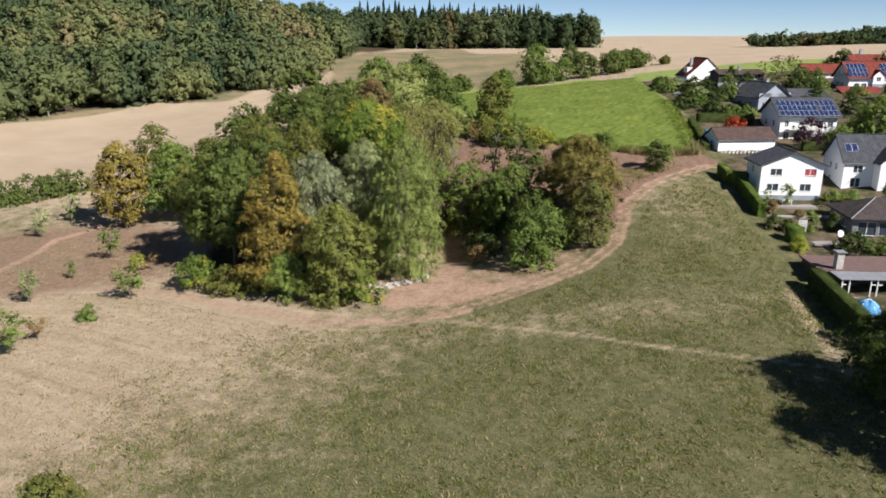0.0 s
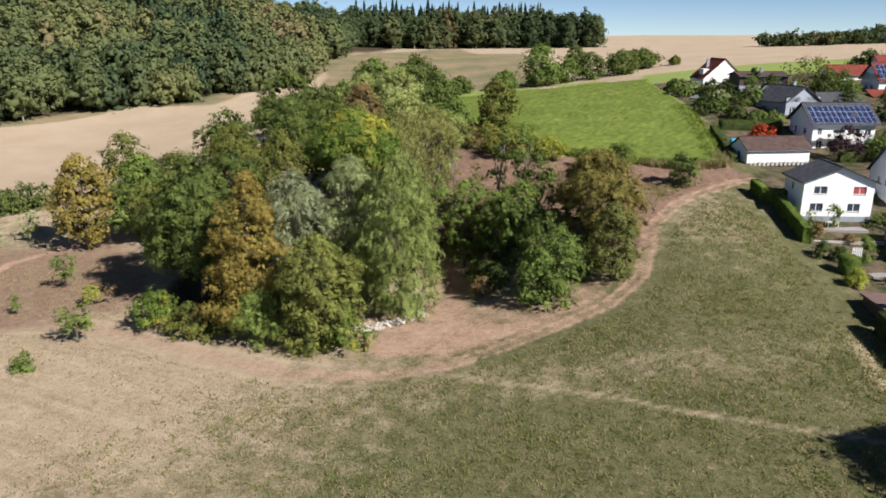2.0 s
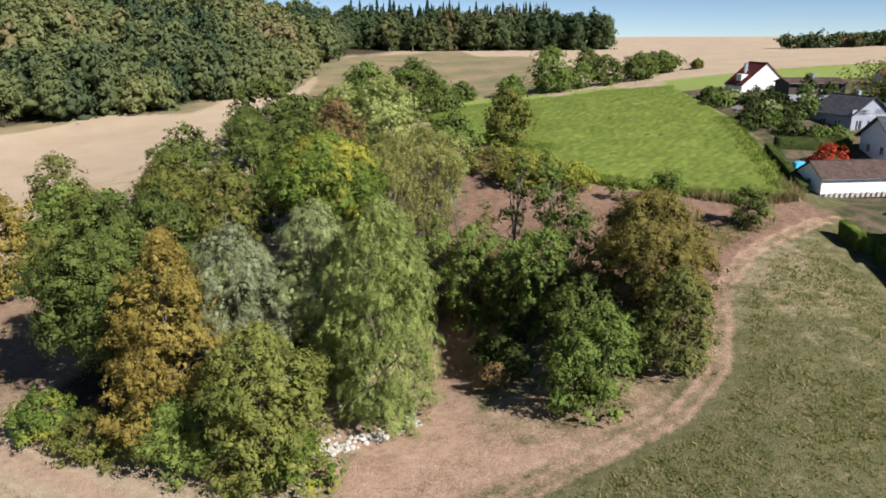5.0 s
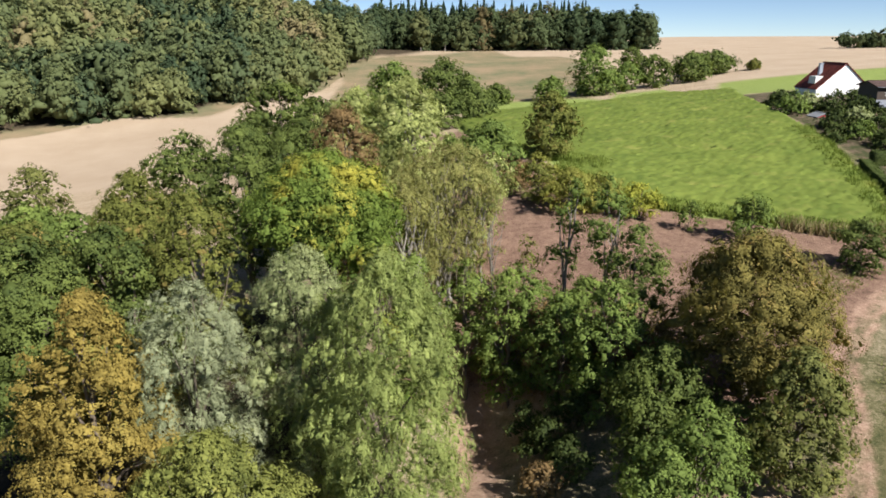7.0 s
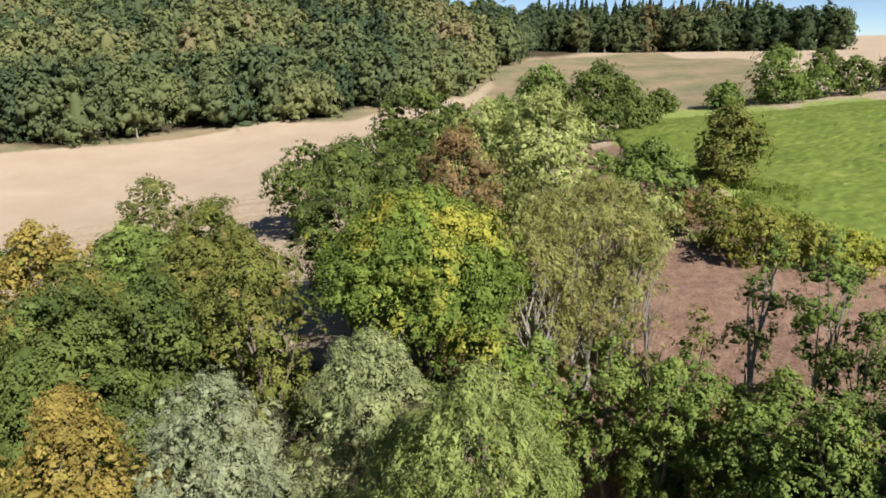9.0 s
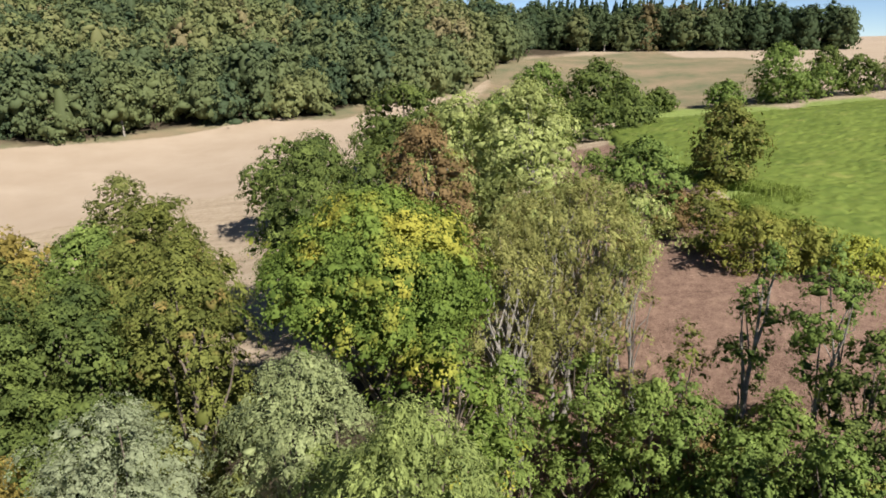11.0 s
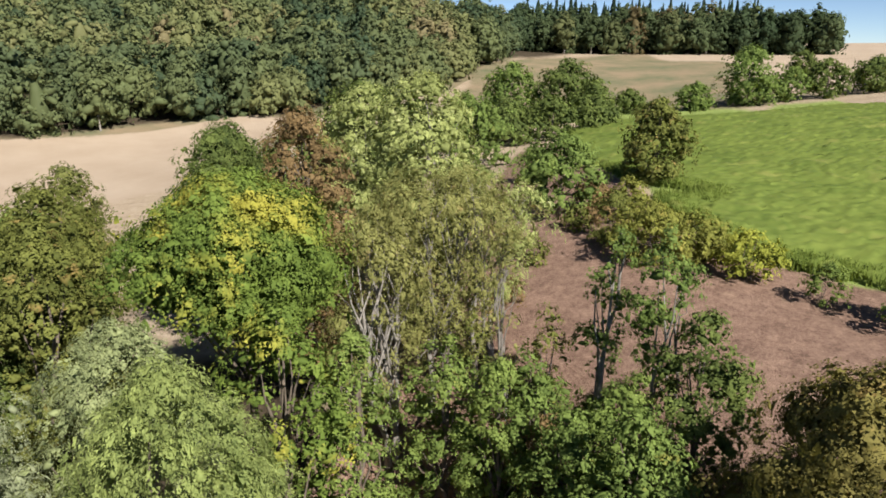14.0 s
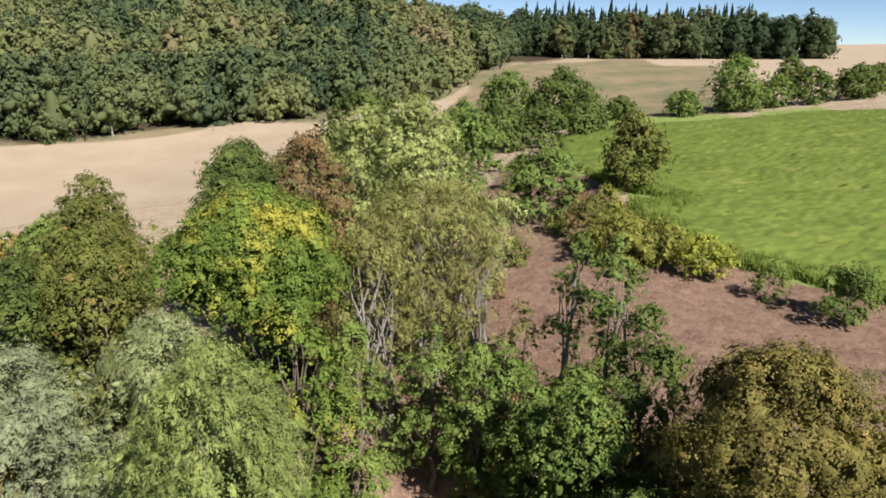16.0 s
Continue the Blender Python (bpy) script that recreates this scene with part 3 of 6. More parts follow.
def joined(parts):
    vs, fs, n = [], [], 0
    for v, f in parts:
        vs.append(v)
        fs.append(f + n)
        n += len(v)
    return np.concatenate(vs), np.concatenate(fs)


def limbs(rng, h, girth, targets, stems=1, spread_at=0.25, top=0.85, lean=(0, 0)):
    parts = []
    for s in range(stems):
        off = rng.normal(0, max(girth * 1.8, 0.05 * h), 2) if stems > 1 else np.zeros(2)
        aim = rng.normal(0, 0.09 * h, 2) if stems > 1 else rng.normal(0, 0.02 * h, 2)
        u = np.linspace(0, 1, 7)
        path = np.stack([off[0] + (aim[0] + lean[0]) * u ** 1.4, off[1] + (aim[1] + lean[1]) * u ** 1.4, -0.3 + (h * top + 0.3) * u], 1)
        path[1:-1, :2] += rng.normal(0, 0.012 * h, (5, 2))
        g = girth * (1 if stems == 1 else 0.65)
        parts.append(tube(path, g * np.interp(u, [0, 0.06, 0.5, 1], [1.35, 1.0, 0.6, 0.12]), 8))
        for c in targets[s::stems]:
            k = np.clip((c[2] / h - 0.18) * rng.uniform(0.5, 0.9), spread_at * 0.6, 0.9)
            root = np.array([np.interp(k, u * top, path[:, j]) for j in range(3)])
            e = c - root
            mid1, mid2 = root + e * 0.35 + [0, 0, 0.06 * h * rng.uniform(-0.3, 1)], root + e * 0.7 + rng.normal(0, 0.015 * h, 3)
            parts.append(tube([root, mid1, mid2, c], g * np.array([0.42, 0.3, 0.2, 0.06]) * rng.uniform(0.7, 1.2), 5))
    return joined(parts)


serial = [0]


def tree(kind, x, y, h, r, leaves, label, outline="round", low=0.15, count=70, size=0.3, leaf=0.3, slim=0.6, dens=2.4, droop=0.0, bark=None, stems=1, branches=16, girth=None, category="tree", group="", sink=0.0, lean=(0, 0), drop=0.1, core=0.5):
    """A tree or shrub at x, y: trunk with limbs, and a crown of leaves in clumps."""
    serial[0] += 1
    rng = np.random.default_rng(100 + serial[0])
    base = new(kind)
    base.location = (x, y, ground_z(x, y) - sink)
    base.rotation_euler[2] = 0
    tagged(base, label, category, group)
    near = y < 150 and abs(x) < 45
    full = y < 182 and -72 < x < 45 and r > 4
    count, size, leaf = int(count * (1.4 if full else 1.05)), size * 0.93, leaf * ((0.52 if droop else 0.62 if r > 4 else 0.8) if near else 1.1)
    c, cr = clumps(rng, outline, r, low * h, h, count, size, lean)
    pick = rng.permutation(count)[:branches]
    v, f = limbs(rng, h, girth or max(0.05, 0.017 * h), c[pick], stems, max(low, 0.08), 0.82, lean)
    trunk = new("trunk", pieces("trunk", v, f, bark or BARK, smooth=True))
    trunk.parent = base
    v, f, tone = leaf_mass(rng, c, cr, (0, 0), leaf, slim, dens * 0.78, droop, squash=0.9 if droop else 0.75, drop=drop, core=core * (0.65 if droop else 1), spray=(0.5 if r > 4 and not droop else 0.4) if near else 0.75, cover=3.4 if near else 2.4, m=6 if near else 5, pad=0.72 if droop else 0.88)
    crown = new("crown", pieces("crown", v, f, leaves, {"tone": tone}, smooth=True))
    crown.parent = base
    return base


GROVE = "trees of the grove"
ORCHARD = "young trees on the rough grass"


def grove():
    g = dict(group=GROVE)
    tree("broadleaf_tree", -23.8, 100.2, 20.0, 6.6, LEAF_RUST, "tall conical tree with rust-brown autumn leaves", "cone", 0.04, 240, 0.175, 0.28, 0.6, 2.6, **g)
    tree("broadleaf_tree", -33.6, 110, 20.3, 6.6, LEAF_DARK, "large dark green broadleaf tree at the grove's edge", "broad", 0.22, 120, 0.27, 0.34, 0.6, 2.2, **g)
    tree("broadleaf_tree", -14.6, 94.2, 13.6, 4.8, LEAF_LINDEN, "light green young lime tree in front", "pillar", 0.0, 190, 0.22, 0.27, 0.6, 2.4, **g)
    tree("shrub", -21.9, 96, 6.8, 4.2, LEAF_LIME, "light green bushy shrub under the trees", "dome", 0.02, 60, 0.3, 0.25, 0.5, 2.4, category="shrub", stems=3)
    tree("shrub", -37.4, 101.1, 5.6, 3.0, LEAF_FRESH, "bright green shrub at the track", "round", 0.02, 45, 0.32, 0.25, 0.6, 2.4, category="shrub", stems=3)
    tree("shrub", -31.8, 99.2, 3.9, 3.3, LEAF_OLIVE, "low yellowish bramble shrub", "dome", 0.0, 40, 0.34, 0.22, 0.6, 2.4, category="shrub", stems=3)
    tree("shrub", -27.5, 98, 4.4, 2.8, LEAF_OLIVE, "low olive bramble shrub", "dome", 0.0, 34, 0.34, 0.22, 0.6, 2.4, category="shrub", stems=3)
    tree("shrub", -11, 92.4, 5.0, 2.6, LEAF_FRESH, "bright green shrub at the foot of a lime tree", "dome", 0.0, 34, 0.36, 0.22, 0.6, 2.4, category="shrub", stems=3)
    tree("willow_tree", -18.9, 103.6, 19.0, 4.5, LEAF_SILVER, "silvery white willow with soft drooping leaves", "pillar", 0.08, 170, 0.21, 0.24, 0.4, 2.5, 0.3, **g)
    tree("willow_tree", -11.8, 107.6, 19.6, 4.5, LEAF_GREY, "grey-green willow with soft leaves", "pillar", 0.08, 170, 0.22, 0.24, 0.4, 2.5, 0.3, **g)
    tree("willow_tree", -5.2, 102.2, 21.2, 4.7, LEAF_WILLOW, "large willow with fine hanging green leaves", "pillar", 0.0, 330, 0.195, 0.29, 0.32, 2.5, 0.6, **g)
    tree("broadleaf_tree", -31.2, 123.6, 20.8, 5.5, LEAF_OLIVE, "tall olive-green tree with browning leaves", "round", 0.12, 120, 0.27, 0.3, 0.6, 2.2, **g)
    tree("broadleaf_tree", -34.6, 130, 19.4, 4.4, LEAF_OLIVE, "tall olive tree inside the grove", "round", 0.15, 90, 0.28, 0.3, 0.6, 2.2, **g)
    tree("broadleaf_tree", -39, 118, 19, 6.2, LEAF_OLIVE, "olive-green tree with brown-tinged crown", "round", 0.1, 100, 0.28, 0.32, 0.6, 2.2, **g)
    tree("broadleaf_tree", -29.5, 114, 19.5, 5.4, LEAF_DARK, "dark green tree behind the rust-brown one", "round", 0.12, 90, 0.28, 0.32, 0.6, 2.2, **g)
    tree("broadleaf_tree", -26.4, 111.6, 18.6, 4.0, LEAF_DARK, "dark green tree in the grove's shade", "round", 0.12, 70, 0.3, 0.3, 0.6, 2.2, **g)
    tree("broadleaf_tree", -22.2, 114.2, 21.6, 4.2, LEAF_OLIVE, "olive-green tree between willow and maple", "round", 0.15, 90, 0.28, 0.3, 0.6, 2.2, **g)
    tree("maple_tree", -12.8, 119.8, 22.2, 6.4, LEAF_FRESH, "spreading maple turning bright yellow and green", "round", 0.6, 170, 0.26, 0.28, 0.75, 2.2, **g)
    tree("broadleaf_tree", -12.2, 128, 23.0, 4.4, LEAF_BROWN, "tree with dry brown autumn leaves", "round", 0.2, 120, 0.28, 0.28, 0.6, 2.2, **g)
    tree("poplar_tree", -13.4, 143.4, 20.2, 5.4, LEAF_POPLAR, "tall pale poplar with soft bright crown", "round", 0.2, 110, 0.25, 0.28, 0.7, 2.0, bark=PALE_BARK, stems=2, **g)
    tree("poplar_tree", -7.6, 142.4, 20.4, 5.6, LEAF_POPLAR, "tall pale poplar with wind-turned whitish leaves", "round", 0.2, 120, 0.24, 0.28, 0.7, 2.0, bark=PALE_BARK, stems=2, **g)
    tree("poplar_tree", -3.4, 130.2, 18.8, 5.0, LEAF_THIN, "thin pale poplar with bare grey stems showing", "vase", 0.3, 120, 0.23, 0.25, 0.55, 2.1, 0.3, bark=PALE_BARK, stems=3, branches=52, drop=0.5, core=0.25, girth=0.36, **g)
    tree("poplar_tree", -6.4, 126, 19.0, 3.8, LEAF_THIN, "thin pale poplar with brown tips and bare stems", "column", 0.26, 110, 0.23, 0.25, 0.55, 2.1, 0.3, bark=PALE_BARK, stems=3, branches=46, drop=0.5, core=0.25, girth=0.36, **g)
    tree("poplar_tree", -1.0, 132.8, 17.0, 4.0, LEAF_THIN, "thin pale poplar with a sparse olive crown", "vase", 0.16, 120, 0.23, 0.25, 0.55, 2.1, 0.3, bark=PALE_BARK, stems=2, branches=27, drop=0.5, core=0.25, girth=0.36, **g)
    tree("poplar_tree", 0.8, 135, 14.4, 4.0, LEAF_POPLAR, "slim pale poplar leaning over the slope", "vase", 0.35, 80, 0.22, 0.25, 0.6, 1.6, 0.3, bark=PALE_BARK, stems=3, branches=16, drop=0.4, core=0.3, **g)
    tree("young_tree", 2.5, 128.8, 14.0, 1.5, LEAF_THIN, "half-dead young tree with bare pale twigs", "column", 0.3, 34, 0.3, 0.22, 0.5, 1.3, bark=PALE_BARK, stems=1, girth=0.12, branches=18, drop=0.5, core=0.2, **g)
    tree("broadleaf_tree", -26.2, 140, 20.0, 6.0, LEAF_DARK, "dark green tree at the back of the grove", "round", 0.12, 100, 0.28, 0.32, 0.6, 2.2, **g)
    tree("broadleaf_tree", -19.4, 141, 18.2, 5.6, LEAF_DARK, "dark green tree beside the poplars", "round", 0.1, 90, 0.28, 0.32, 0.6, 2.2, **g)
    tree("broadleaf_tree", -40.6, 209, 17.5, 9.5, LEAF_DARK, "broad dark green tree beside the stubble field", "broad", 0.05, 90, 0.27, 0.5, 0.6, 2.0, **g)
    tree("broadleaf_tree", -30, 196, 14.5, 8, LEAF_DARK, "broad dark green tree in the field hedge", "broad", 0.05, 80, 0.27, 0.5, 0.6, 2.0, **g)
    tree("broadleaf_tree", -17, 205, 12, 7, LEAF_MID, "green hedge tree between two fields", "dome", 0.03, 60, 0.3, 0.5, 0.6, 2.0, **g)
    # right-hand group, round the hollow
    tree("broadleaf_tree", 21.8, 112.4, 13.4, 6.2, LEAF_WALNUT, "walnut tree with yellow-brown autumn crown", "round", 0.08, 110, 0.27, 0.28, 0.6, 2.4, **g)
    tree("broadleaf_tree", 22.4, 104.2, 9.4, 4.0, LEAF_DULL, "dull olive-green tree at the bend of the track", "dome", 0.0, 120, 0.25, 0.26, 0.6, 2.4, **g)
    tree("broadleaf_tree", 18.4, 105.0, 5.6, 2.8, LEAF_DARK, "dark green tree at the track", "column", 0.02, 70, 0.3, 0.26, 0.5, 2.4, **g)
    tree("broadleaf_tree", 15.0, 101.4, 9.0, 3.0, LEAF_MID, "young green tree at the edge of the hollow", "column", 0.02, 70, 0.3, 0.26, 0.6, 2.4, **g)
    tree("broadleaf_tree", 12.0, 100.2, 7.6, 2.8, LEAF_MID, "young green tree beside the bare path", "column", 0.02, 78, 0.3, 0.25, 0.6, 2.4, **g)
    tree("broadleaf_tree", 15.0, 110.6, 7.4, 4.0, LEAF_DARK, "dark green tree overhanging the hollow", "round", 0.08, 80, 0.3, 0.3, 0.6, 2.4, **g)
    tree("broadleaf_tree", 8.0, 118.4, 11.0, 2.8, LEAF_MID, "green tree in the hollow", "column", 0.05, 66, 0.3, 0.25, 0.6, 2.3, **g)
    tree("broadleaf_tree", 3.4, 121.6, 14.0, 2.9, LEAF_LIME, "light green tree in the hollow", "column", 0.08, 75, 0.3, 0.25, 0.6, 2.3, **g)
    tree("broadleaf_tree", -4.8, 118.2, 17.0, 3.0, LEAF_LIME, "light green tree behind the large willow", "round", 0.08, 80, 0.3, 0.25, 0.6, 2.3, **g)
    tree("maple_tree", -7.4, 114.6, 19.0, 3.9, LEAF_FRESH, "slim yellowing maple beside the larger one", "column", 0.12, 70, 0.3, 0.26, 0.7, 2.3, **g)
    tree("broadleaf_tree", 10.5, 121.5, 8.5, 3.2, LEAF_LIME, "light green young tree on the bank", "round", 0.05, 55, 0.3, 0.26, 0.6, 2.3, **g)
    tree("broadleaf_tree", -0.6, 123.4, 14.4, 3.2, LEAF_LIME, "light green tree growing out of the hollow", "column", 0.16, 66, 0.3, 0.25, 0.6, 2.3, **g)
    tree("broadleaf_tree", 5.2, 122.6, 12.5, 3.2, LEAF_MID, "leafy green tree on the bank of the hollow", "column", 0.06, 60, 0.3, 0.26, 0.6, 2.3, **g)
    tree("broadleaf_tree", 11.4, 115, 11.4, 3.4, LEAF_MID, "leafy green tree above the hollow", "column", 0.06, 66, 0.3, 0.25, 0.6, 2.3, **g)
    tree("broadleaf_tree", -10.0, 105.5, 17.0, 3.8, LEAF_WILLOW, "leafy willow beside the largest one", "column", 0.1, 80, 0.28, 0.26, 0.4, 2.3, 0.4, **g)
    tree("broadleaf_tree", 13.2, 107.2, 6.4, 2.7, LEAF_DARK, "dark green tree beside the bare path", "round", 0.08, 60, 0.3, 0.26, 0.6, 2.3, **g)
    tree("shrub", 6.2, 121.4, 8.6, 2.2, LEAF_BROWN, "reddish brown shrub on the bank", "round", 0.05, 50, 0.34, 0.22, 0.6, 2.2, category="shrub", stems=3)
    # added dark shrubs that stand in for the deep shade on the hollow's floor
    for x, y, h, r in ((6.4, 112.4, 3.4, 2.4), (7.8, 109.0, 3.2, 2.2), (5.0, 116.4, 3.6, 2.0), (8.6, 113.6, 4.0, 2.2)):
        tree("shrub", x, y, h, r, LEAF_GARDEN, "dark green shrub added to deepen the hollow's shade", "dome", 0.0, 34, 0.36, 0.24, 0.6, 2.2, category="shrub", stems=3, branches=6, group="shrubs in the hollow")
    tree("shrub", 5.6, 107.0, 2.6, 1.8, LEAF_BROWN, "dry brown bramble in the hollow", "dome", 0.0, 30, 0.36, 0.22, 0.6, 1.6, category="shrub", stems=3)
    tree("shrub", 14.2, 98.6, 3.6, 2.4, LEAF_LIME, "low green shrub at the hollow's edge", "dome", 0.0, 34, 0.36, 0.22, 0.6, 2.3, category="shrub", stems=3)
    for x, y, h, r, mat in ((2.6, 127.4, 3.0, 1.8, LEAF_BROWN), (8.8, 127.0, 3.2, 1.9, LEAF_OLIVE), (11.6, 128.4, 2.8, 1.7, LEAF_LIME), (3.4, 131.4, 2.0, 1.3, LEAF_OLIVE), (4.2, 125.2, 3.4, 1.6, LEAF_BROWN), (1.2, 125.4, 3.6, 1.8, LEAF_OLIVE), (10.6, 121.8, 4.2, 2.0, LEAF_BROWN), (15.8, 117.4, 4.6, 2.4, LEAF_BROWN), (-0.6, 134, 2.6, 1.6, LEAF_OLIVE), (0.6, 141, 2.4, 1.6, LEAF_BROWN), (1.4, 148, 2.6, 1.8, LEAF_OLIVE), (4.6, 156, 2.4, 1.8, LEAF_OLIVE), (5.4, 169, 2.6, 2.0, LEAF_BROWN), (9.5, 167, 2.6, 2.2, LEAF_YELLOWISH), (8.2, 162, 2.4, 2.2, LEAF_OLIVE), (10.8, 158, 2.8, 2.4, LEAF_YELLOWISH), (6.6, 157.4, 2.4, 2.0, LEAF_BROWN), (17.4, 150.6, 2.8, 2.4, LEAF_YELLOWISH), (14.2, 153.6, 2.6, 2.2, LEAF_OLIVE), (13.6, 119.6, 3.8, 2.2, LEAF_BROWN), (8.2, 123.4, 4.6, 2.0, LEAF_BROWN), (12.6, 121.0, 4.8, 1.9, LEAF_BROWN), (6.8, 125.0, 3.2, 1.5, LEAF_BROWN), (17.2, 119.2, 3.0, 1.8, LEAF_BROWN), (-8, 146, 4.5, 3.0, LEAF_MID), (-9, 158, 5.5, 3.4, LEAF_MID), (-12, 150, 6, 3.6, LEAF_DARK), (-11, 170, 6, 4, LEAF_MID), (-4, 184, 5, 3.6, LEAF_LIME), (1, 192, 4.4, 3.2, LEAF_LIME), (-14, 188, 6, 4, LEAF_MID)):
        tree("shrub", x, y, h, r, mat, "rough shrub on the bare slope", "dome", 0.0, 30, 0.36, 0.24, 0.6, 1.9, category="shrub", stems=2, branches=6, group="shrubs on the slope")
    # young trees in the clearing
    tree("young_tree", 8.6, 126.6, 15.4, 1.7, LEAF_MID, "slender young tree with ivy on its stem", "column", 0.3, 44, 0.38, 0.22, 0.6, 2.6, bark=PALE_BARK, stems=1, lean=(1.4, 0.4), branches=7, **g)
    tree("young_tree", 5.6, 127.6, 11.0, 1.4, LEAF_OLIVE, "slender young tree on the bare slope", "column", 0.15, 40, 0.36, 0.24, 0.6, 2.0, girth=0.11, bark=PALE_BARK, branches=7, **g)
    tree("young_tree", 12.5, 123.8, 15.4, 2.0, LEAF_MID, "tall thin tree with a leaning forked stem", "column", 0.42, 46, 0.34, 0.22, 0.6, 2.5, bark=PALE_BARK, stems=2, branches=7, **g)
    tree("young_tree", 0.4, 127, 12.0, 1.5, LEAF_OLIVE, "half-bare young tree with thin twigs", "column", 0.2, 40, 0.34, 0.22, 0.6, 1.8, stems=1, girth=0.11, drop=0.4, branches=7, **g)
    tree("broadleaf_tree", 14.8, 121.6, 11.2, 3.0, LEAF_DARK, "small dark leafy tree on the slope", "round", 0.06, 66, 0.32, 0.26, 0.6, 2.3, **g)
    tree("broadleaf_tree", 2.3, 161, 9.2, 5.0, LEAF_MID, "green fruit tree above the slope", "broad", 0.12, 70, 0.28, 0.3, 0.6, 2.0, **g)
    tree("broadleaf_tree", 12.4, 176.7, 10.6, 4.6, LEAF_OLIVE, "lone round tree at the corner of the crop field", "round", 0.04, 130, 0.28, 0.32, 0.6, 2.3)
    tree("shrub", 20.3, 145.9, 4.6, 2.5, LEAF_YELLOW, "yellow-green shrub at the field edge", "round", 0.05, 45, 0.34, 0.26, 0.5, 1.9, category="shrub", stems=3)
    tree("shrub", 25.7, 142.5, 3.6, 1.7, LEAF_LIME, "small light green shrub on brown ground", "round", 0.05, 32, 0.36, 0.24, 0.5, 1.9, category="shrub", stems=2)
    tree("fruit_tree", 31.2, 139, 5.6, 2.5, LEAF_MID, "small round fruit tree on brown ground", "round", 0.12, 45, 0.34, 0.26, 0.6, 2.2)
    tree("fruit_tree", 39.6, 131.5, 5.3, 3.0, LEAF_DARK, "small dark round fruit tree by the track", "round", 0.06, 50, 0.34, 0.26, 0.6, 2.2)
    tree("shrub", 12.1, 148, 5.4, 3.8, LEAF_YELLOWISH, "yellowish green shrub below the crop field", "round", 0.03, 50, 0.32, 0.26, 0.5, 1.9, category="shrub", stems=3)
    tree("shrub", 16.0, 148.2, 4.8, 3.0, LEAF_YELLOWISH, "yellowish green shrub beside another", "round", 0.03, 40, 0.32, 0.26, 0.5, 1.9, category="shrub", stems=3)
    tree("shrub", 8.4, 152, 4.4, 2.6, LEAF_OLIVE, "olive shrub on the upper slope", "round", 0.03, 40, 0.32, 0.26, 0.5, 1.9, category="shrub", stems=3)
    tree("shrub", 6, 163, 3.4, 2.4, LEAF_BROWN, "dry brown shrub on the upper slope", "dome", 0.03, 34, 0.32, 0.26, 0.5, 1.7, category="shrub", stems=3)


def hedge_trees():
    k = dict(group="trees in the field hedge")
    for x, y, h, r, mat in ((-24.8, 282, 14, 8, LEAF_MID), (-9, 282, 14.6, 9, LEAF_DARK), (-2, 276, 9, 6, LEAF_DARK), (7, 286, 6.4, 5, LEAF_DARK), (38, 297, 15.5, 8.4, LEAF_MID), (58, 300, 10, 6, LEAF_DARK), (49, 298, 9, 5, LEAF_MID), (71, 305, 9, 7, LEAF_DARK), (82, 318, 8, 7, LEAF_DARK), (24, 290, 7.4, 5, LEAF_MID), (60, 345, 9.5, 5.2, LEAF_DARK), (96, 318, 3.6, 2.4, LEAF_OLIVE)):
        tree("hedge_tree", x, y, h, r, mat, "round leafy tree in the hedge between fields", "round", 0.02, 95, 0.3, 0.6, 0.65, 2.9, branches=8, **k)
    for x, y, h, r, mat in ((-16, 227, 8.5, 5.4, LEAF_DARK), (-7, 230, 8, 5.6, LEAF_DARK), (1, 240, 7, 5.4, LEAF_DARK), (-25, 232, 8.5, 5.6, LEAF_MID), (-34, 268, 8, 6, LEAF_MID), (-22, 262, 7, 6, LEAF_DARK), (-12, 262, 6.5, 6, LEAF_DARK), (-44, 255, 9, 6, LEAF_DARK), (-30, 240, 8, 6, LEAF_MID), (-20, 236, 7, 6, LEAF_DARK), (-52, 236, 9, 6, LEAF_DARK)):
        tree("hedge_tree", x, y, h, r, mat, "bushy dark green hedge tree below the field", "dome", 0.02, 60, 0.34, 0.55, 0.65, 2.8, branches=8, **k)


